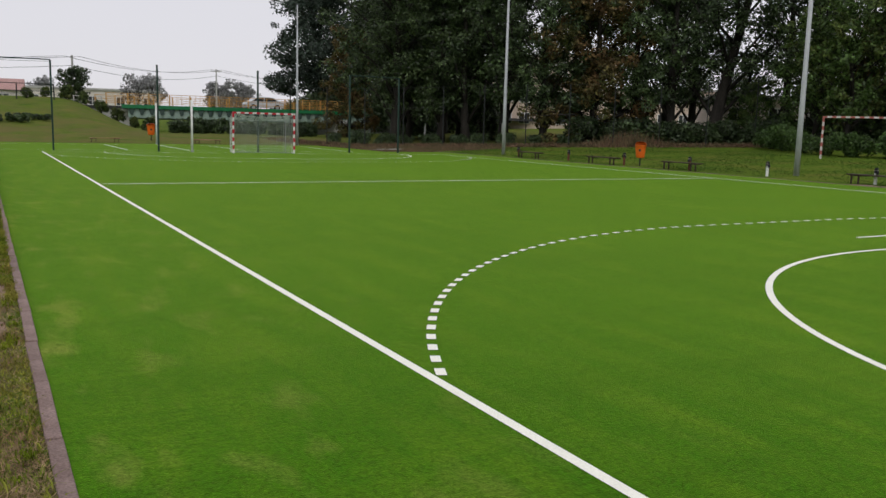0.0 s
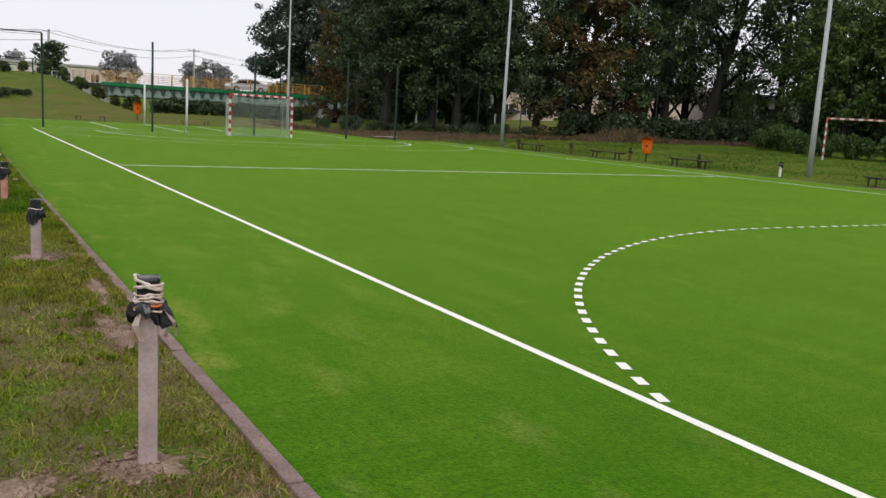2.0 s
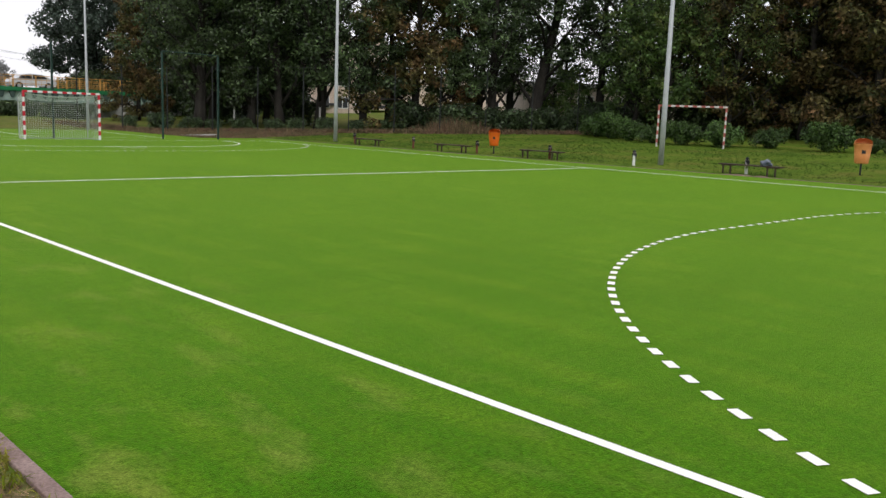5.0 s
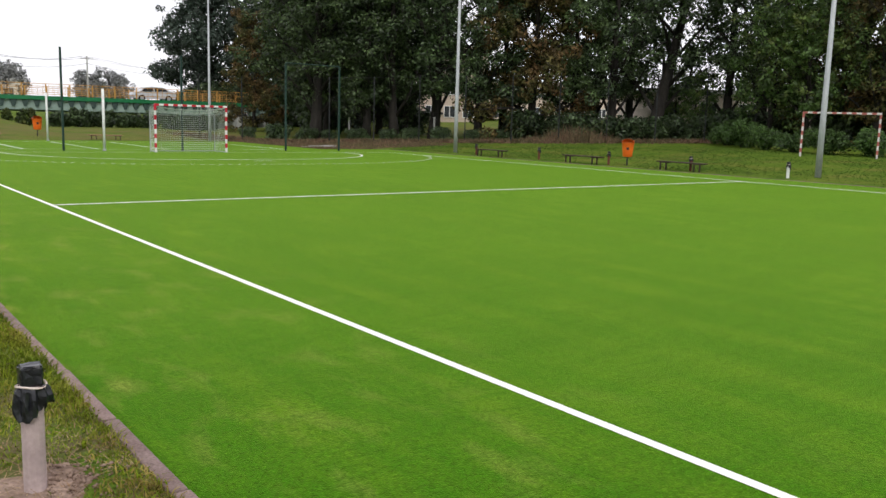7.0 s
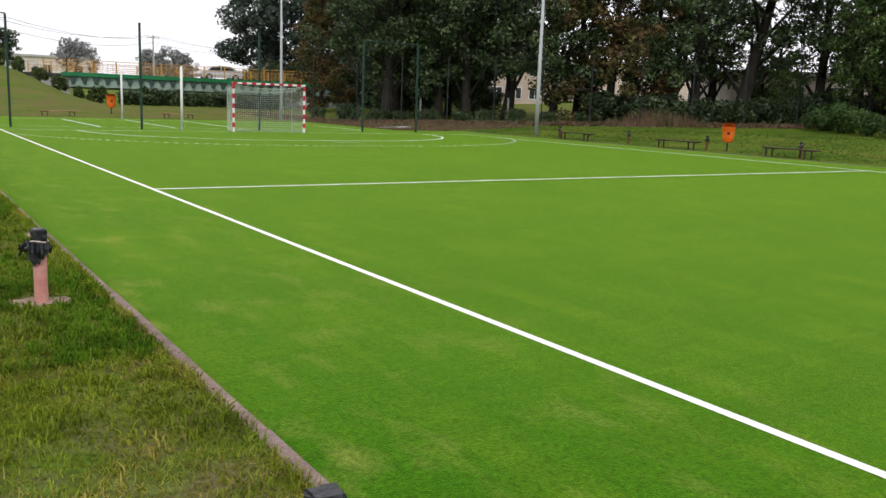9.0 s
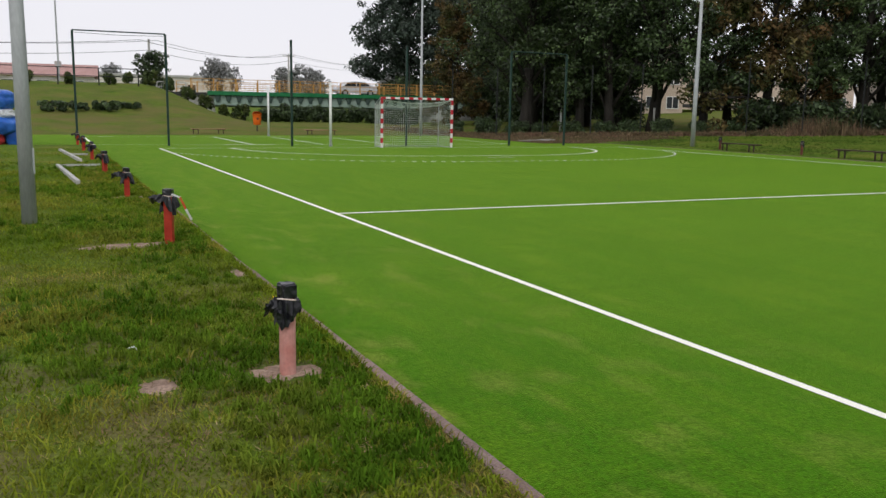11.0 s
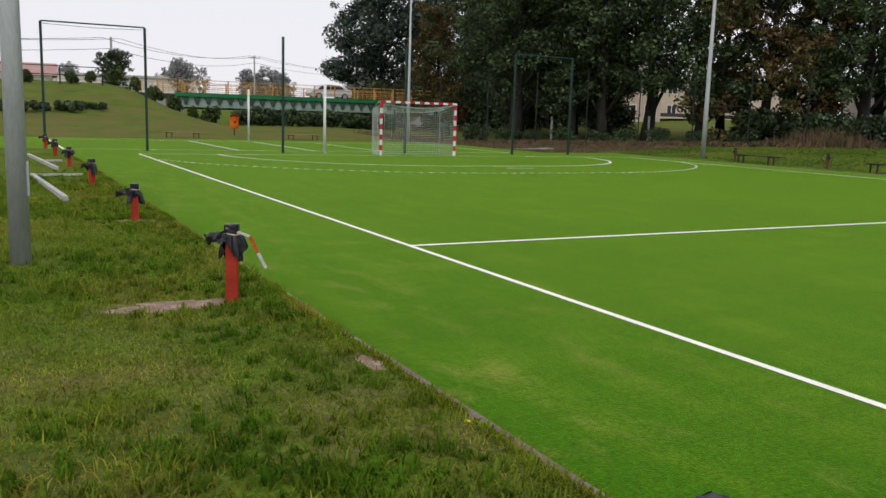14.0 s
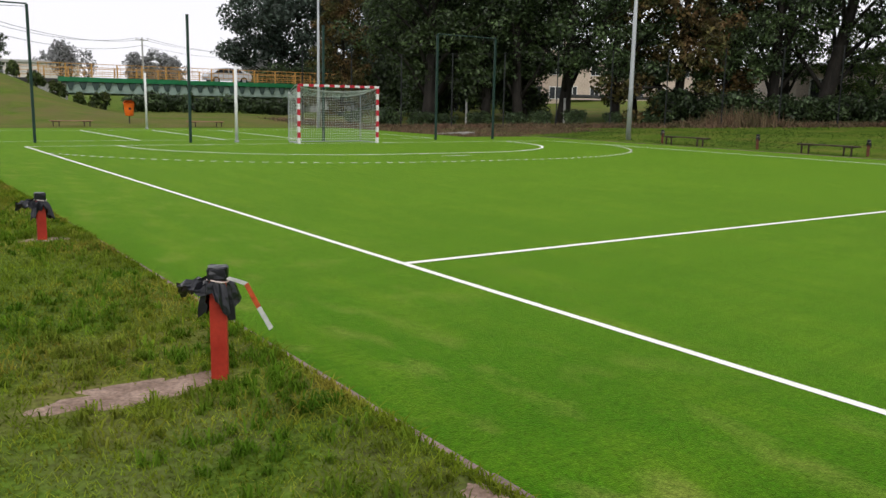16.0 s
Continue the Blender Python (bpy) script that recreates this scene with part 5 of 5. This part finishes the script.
# ---- car on the bridge ----
def car(x, y, z, turn, mat, label):
    t = thing("car", x, y, z, label, "car", "cars", turn)
    prof = [(-2.0, 0.3), (-2.08, 0.62), (-1.95, 0.88), (-1.6, 0.95), (-1.0, 1.36), (-0.2, 1.46), (0.9, 1.4), (1.6, 1.05), (2.0, 0.95), (2.1, 0.6), (2.0, 0.3)]
    bm = bmesh.new()
    rings = []
    for y0, inset in ((-0.82, 0.06), (-0.78, 0), (0.78, 0), (0.82, 0.06)):
        rings.append([bm.verts.new((px * (1 - inset * 0.3), y0 * (0.86 if pz > 1.2 else 1), pz - (inset if pz > 0.5 else 0))) for px, pz in prof])
    for a, c in zip(rings, rings[1:]):
        for k in range(len(prof)):
            j = (k + 1) % len(prof)
            bm.faces.new((a[k], a[j], c[j], c[k]))
    bm.faces.new(rings[0][::-1])
    bm.faces.new(rings[-1])
    part("body", bm, mat, t)
    for sy in (-0.8, 0.8):
        g = bmesh.new()
        for q in (((-1.35, 0.98), (-0.95, 1.3), (-0.15, 1.36), (-0.15, 0.98)), ((-0.05, 0.98), (-0.05, 1.37), (0.85, 1.32), (1.3, 1.02))):
            s = 1 if sy > 0 else -1
            vs = [g.verts.new((px, s * (0.815 if pz < 1.1 else 0.74), pz)) for px, pz in q]
            g.faces.new(vs)
        bmesh.ops.solidify(g, geom=g.faces[:], thickness=0.02)
        part("side_window", g, M_PANE, t)
        for wx in (-1.3, 1.3):
            w = part("wheel", tubed([(wx, sy - 0.09, 0.32), (wx, sy + 0.09, 0.32)], 0.32, 18), M_TYRE, t)
            part("rim", tubed([(wx, sy - 0.1, 0.32), (wx, sy + 0.1, 0.32)], 0.19, 12), M_STEEL, w)
    return t


car(24.6, ROAD_Y + 2.6, ROAD_Z, 0, M_CARWHITE, "silver hatchback standing on the road bridge")

car(50.3, 32.2, at_ground(50.3, 32.2), 60, M_CARDARK, "dark car parked beyond the trees")
car(52.0, 30.2, at_ground(52.0, 30.2), 52, M_CARWHITE, "white car parked beyond the trees")


# ---- far buildings ----
def building(x, y, w, d, h, turn, wall_mat, floors, cols, label, roof="flat", roof_mat=None, z=None):
    z = at_ground(x, y) - 0.2 if z is None else z
    t = thing("building", x, y, z, label, "building", "buildings beyond the trees", turn)
    part("wall", boxed(-w / 2, 0, 0, w / 2, d, h), wall_mat, t)
    if roof == "flat":
        part("roof", boxed(-w / 2 - 0.25, -0.25, h, w / 2 + 0.25, d + 0.25, h + 0.35, bevel=0.03), roof_mat or M_CONCRETE, t)
    else:
        bm = bmesh.new()
        e = 0.5
        vs = [bm.verts.new(v) for v in ((-w / 2 - e, -e, h), (w / 2 + e, -e, h), (w / 2 + e, d + e, h), (-w / 2 - e, d + e, h), (-w / 2 - e, d / 2, h + roof), (w / 2 + e, d / 2, h + roof))]
        for f in ((0, 1, 5, 4), (2, 3, 4, 5), (0, 4, 3), (1, 2, 5), (0, 3, 2, 1)):
            bm.faces.new([vs[i] for i in f])
        part("roof", bm, roof_mat, t)
        part("chimney", boxed(w * 0.2, d * 0.4, h + roof * 0.4, w * 0.2 + 0.7, d * 0.4 + 0.7, h + roof + 0.3, bevel=0.02), M_CONCRETE, t)
    fh = h / floors
    frame_me = pane_me = None
    for j in range(floors):
        for i in range(cols):
            wx = -w / 2 + (i + 0.5) * w / cols
            wz = j * fh + fh * 0.3
            if frame_me is None:
                bm = bmesh.new()
                for q in ((-0.7, 0, 0.7, 0.08), (-0.7, 1.32, 0.7, 1.4), (-0.7, 0.08, -0.62, 1.32), (0.62, 0.08, 0.7, 1.32), (-0.04, 0.08, 0.04, 1.32)):
                    box(bm, q[0], -0.08, q[1], q[2], 0.0, q[3])
                fr = part("window", bm, M_WHITE, t)
                frame_me = fr.data
                pa = part("pane", boxed(-0.63, -0.05, 0.07, 0.63, -0.004, 1.33), M_PANE, fr)
                pane_me = pa.data
            else:
                fr = new("window", frame_me)
                fr.parent = t
                pa = new("pane", pane_me)
                pa.parent = fr
            fr.matrix_basis = pose(wx, 0, wz)
    return t


building(58.1, 40.0, 24, 11, 2.9, -36.9, M_ROSEWALL, 1, 8, "long low pinkish building seen between the trunks")
building(58.5, 87, 9, 10, 8.0, -36, M_BEIGE, 3, 4, "beige three-storey house behind the trees")
building(88, 108, 40, 11, 6.0, -38, M_BEIGE, 2, 12, "long beige two-storey building far behind the trees")
building(150, 217, 34, 14, 22.0, -52, M_BEIGE, 6, 9, "tall beige apartment block behind the trees")
building(68, 24.5, 11, 7, 1.9, -68, M_BROWNWALL, 1, 3, "low brown shed behind the hedge", 1.0, M_BROWNWALL)
building(72, 6, 16, 10, 5.5, -90, M_BEIGE, 2, 5, "low beige house behind the hedge")
building(-5.0, 114, 14, 10, 2.6, -4, M_PALEWALL, 1, 4, "white house with a red tiled roof beyond the road", 1.5, M_ROOFRED, 2.0)
building(12.0, 150, 26, 14, 3.4, 0, M_PALEWALL, 1, 6, "long low white hall beyond the road", z=2.6)

t = thing("street_mast", -2.0, 95.0, at_ground(-2, 95), "thin tall grey street lamp mast beyond the road", "lamp mast")
part("mast", tubed([(0, 0, 0), (0, 0, 14)], [0.09, 0.05], 8), M_STEEL, t)
t = thing("rail_fence", -14, 80.0, at_ground(-5, 80) - 0.1, "dark tubular rail fence along the top of the bank", "fence")
for k in range(7):
    part("post", tubed([(k * 2.9, 0, 0), (k * 2.9, 0, 1.45)], 0.05, 8), M_WIRE, t)
for hz in (0.8, 1.42):
    part("rail", tubed([(0, 0, hz), (17.4, 0, hz)], 0.032, 8), M_WIRE, t)

# ---- utility poles and cables ----
POLES = [(-34.0, 80.0 + 24, 8.6), (7.6, 109.4, 8.8), (35.3, 153.4, 10.7), (78, 210, 13)]
for i, (ux, uy, uz) in enumerate(POLES):
    t = thing("utility_pole", ux, uy, 0.0, "grey concrete utility pole with a crossarm", "utility pole", "utility poles")
    part("pole", tubed([(0, 0, 0), (0, 0, uz)], [0.2, 0.12], 10), M_CONCRETE, t)
    if i == 1:
        continue
    part("crossarm", boxed(-1.0, -0.06, uz - 0.5, 1.0, 0.06, uz - 0.36, bevel=0.01), M_CONCRETE, t)
    for k in (-0.9, 0, 0.9):
        part("insulator", tubed([(k, 0, uz - 0.36), (k, 0, uz - 0.12)], 0.06, 8), M_WHITE, t)
for (ax, ay, az), (bx, by, bz) in zip(POLES, POLES[1:]):
    for off, drop in ((-0.9, 0.12), (0.9, 0.12), (0, 1.2)):
        t = thing("power_cable", ax + off, ay, az - drop, "thin dark overhead power cable", "cable", "power cables")
        pts = []
        for k in range(13):
            f = k / 12
            pts.append((f * (bx - ax), f * (by - ay), f * (bz - az) - 1.1 * 4 * f * (1 - f)))
        part("cable", tubed(pts, 0.03, 4), M_WIRE, t)

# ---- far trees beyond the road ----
far_a = make_tree("far_tree", 31, 9, 1.0, 4.2, M_LEAF_HAZE, 9000, 0.24, "far tree beyond the road, leaf colour greyed for haze", "round")
far_b = make_tree("far_tree", 32, 6, 0.8, 2.4, M_LEAF, 3500, 0.2, "dark conical tree beside the road")
sapling = make_tree("sapling", 33, 5, 1.2, 1.3, M_LEAF_HAZE, 500, 0.16, "thin young tree with few leaves by the bridge")
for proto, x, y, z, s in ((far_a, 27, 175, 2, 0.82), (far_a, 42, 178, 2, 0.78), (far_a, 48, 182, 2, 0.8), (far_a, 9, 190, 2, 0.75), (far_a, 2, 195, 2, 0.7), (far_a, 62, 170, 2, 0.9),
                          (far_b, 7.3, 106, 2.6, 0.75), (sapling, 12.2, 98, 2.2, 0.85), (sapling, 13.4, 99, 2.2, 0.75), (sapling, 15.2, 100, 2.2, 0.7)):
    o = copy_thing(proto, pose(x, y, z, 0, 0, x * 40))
    o.scale = (s, s, s)
    o["group"] = "trees beyond the road"
for proto in (far_a, far_b, sapling):
    for o in (*proto.children_recursive, proto):
        bpy.data.objects.remove(o)

# ---- small litter and clods ----
def lump(name, x, y, size, mat, label, category, flat=0.5, seed=1):
    bm = bmesh.new()
    bmesh.ops.create_icosphere(bm, subdivisions=2, radius=size)
    for v in bm.verts:
        v.co *= 0.8 + 0.6 * noise.noise(v.co * (1.4 / size) + Vector((seed, seed, 0)))
        v.co.z = max(v.co.z * flat, -size * 0.3)
    ob = tagged(part(name, bm, mat), label, category, "litter in the grass")
    ob.matrix_basis = pose(x, y, at_ground(x, y) + size * 0.25)
    return ob


lump("paper_scrap", -3.37, 13.65, 0.035, M_WHITE, "small crumpled white paper scrap in the lawn", "litter", 0.4, 2)
lump("soil_clod", -2.13, 14.2, 0.035, M_BLACK, "dark clod lying on the kerb", "clod", 0.6, 3)
lump("soil_clod", -2.11, 15.08, 0.04, M_BLACK, "dark clod lying beside the kerb", "clod", 0.6, 4)
lump("yellow_flower", -2.24, 14.74, 0.018, M_FLOWER, "single yellow dandelion flower by the kerb", "flower", 0.5, 5)
t = thing("plank_pile", 19.6, 46.6, at_ground(19.6, 46.6), "small pile of pale old planks in the weeds", "planks")
for k in range(5):
    pl = part("plank", boxed(-1.0, -0.07, 0, 1.0, 0.07, 0.035, bevel=0.004), M_CONCRETE, t)
    pl.matrix_basis = pose(0.1 * k, 0.17 * (k % 3) - 0.2, 0.02 + 0.04 * (k // 3) + 0.004 * k, 0, 0, 14 * (k - 2))

# crumbs of soil trodden up round the first posts
rng = np.random.default_rng(77)
n = 420
px = np.where(rng.uniform(0, 1, n) < 0.7, -2.66 + rng.normal(size=n) * 0.2, -2.62 + rng.normal(size=n) * 0.16)
py = np.where(px > -2.6, 8.4, 3.42) + rng.normal(size=n) * 0.14
keep = px < -2.24
px, py = px[keep], py[keep]
n = len(px)
size = 0.004 + 0.011 * rng.uniform(0, 1, n) ** 2
base = np.stack([px, py, height(px, py) + 0.012], 1)
corners = np.array([(1, 0, 0), (0, 1, 0), (-1, 0, 0), (0, -1, 0), (0, 0, 0.8), (0, 0, -0.8)], dtype=float)
verts = (base[:, None, :] + corners[None] * size[:, None, None] * rng.uniform(0.6, 1.4, (n, 6, 1))).reshape(-1, 3)
tri = np.array([(0, 1, 4), (1, 2, 4), (2, 3, 4), (3, 0, 4), (1, 0, 5), (2, 1, 5), (3, 2, 5), (0, 3, 5)])
faces = (np.arange(n)[:, None, None] * 6 + tri[None]).reshape(-1, 3)
tagged(new("soil_crumbs", fast_mesh("soil_crumbs", verts, faces, M_SOIL)), "loose crumbs of brown soil round the stub posts", "soil", kind="stuff")

# ---- kerbs, stone by stone ----
kb = boxed(-0.038, -0.495, -0.2, 0.038, 0.495, 0.012, bevel=0.006)
kerb_me = bpy.data.meshes.new("kerb_stone")
kb.to_mesh(kerb_me)
kb.free()
kerb_me.materials.append(M_KERB)
rnd = random.Random(4)
for name, kx, y0, count in (("kerb_near", -2.15, -5.5, 48), ("kerb_far", 22.3, -5.5, 60)):
    root = thing(name, kx, 0, 0, "narrow pinkish concrete kerb edging the turf", "kerb", kind="structure")
    for k in range(count):
        o = new("kerb_stone", kerb_me)
        o.parent = root
        o.matrix_basis = pose(rnd.uniform(-0.006, 0.006), y0 + k, rnd.uniform(-0.006, 0.004) + (0.45 * max(0.0, at_ground(kx - 0.2, y0 + k) - BASE) - 0.01 * float(step(12, 17, y0 + k)) if kx < 0 else 0.0), 0, 0, rnd.uniform(-0.4, 0.4))
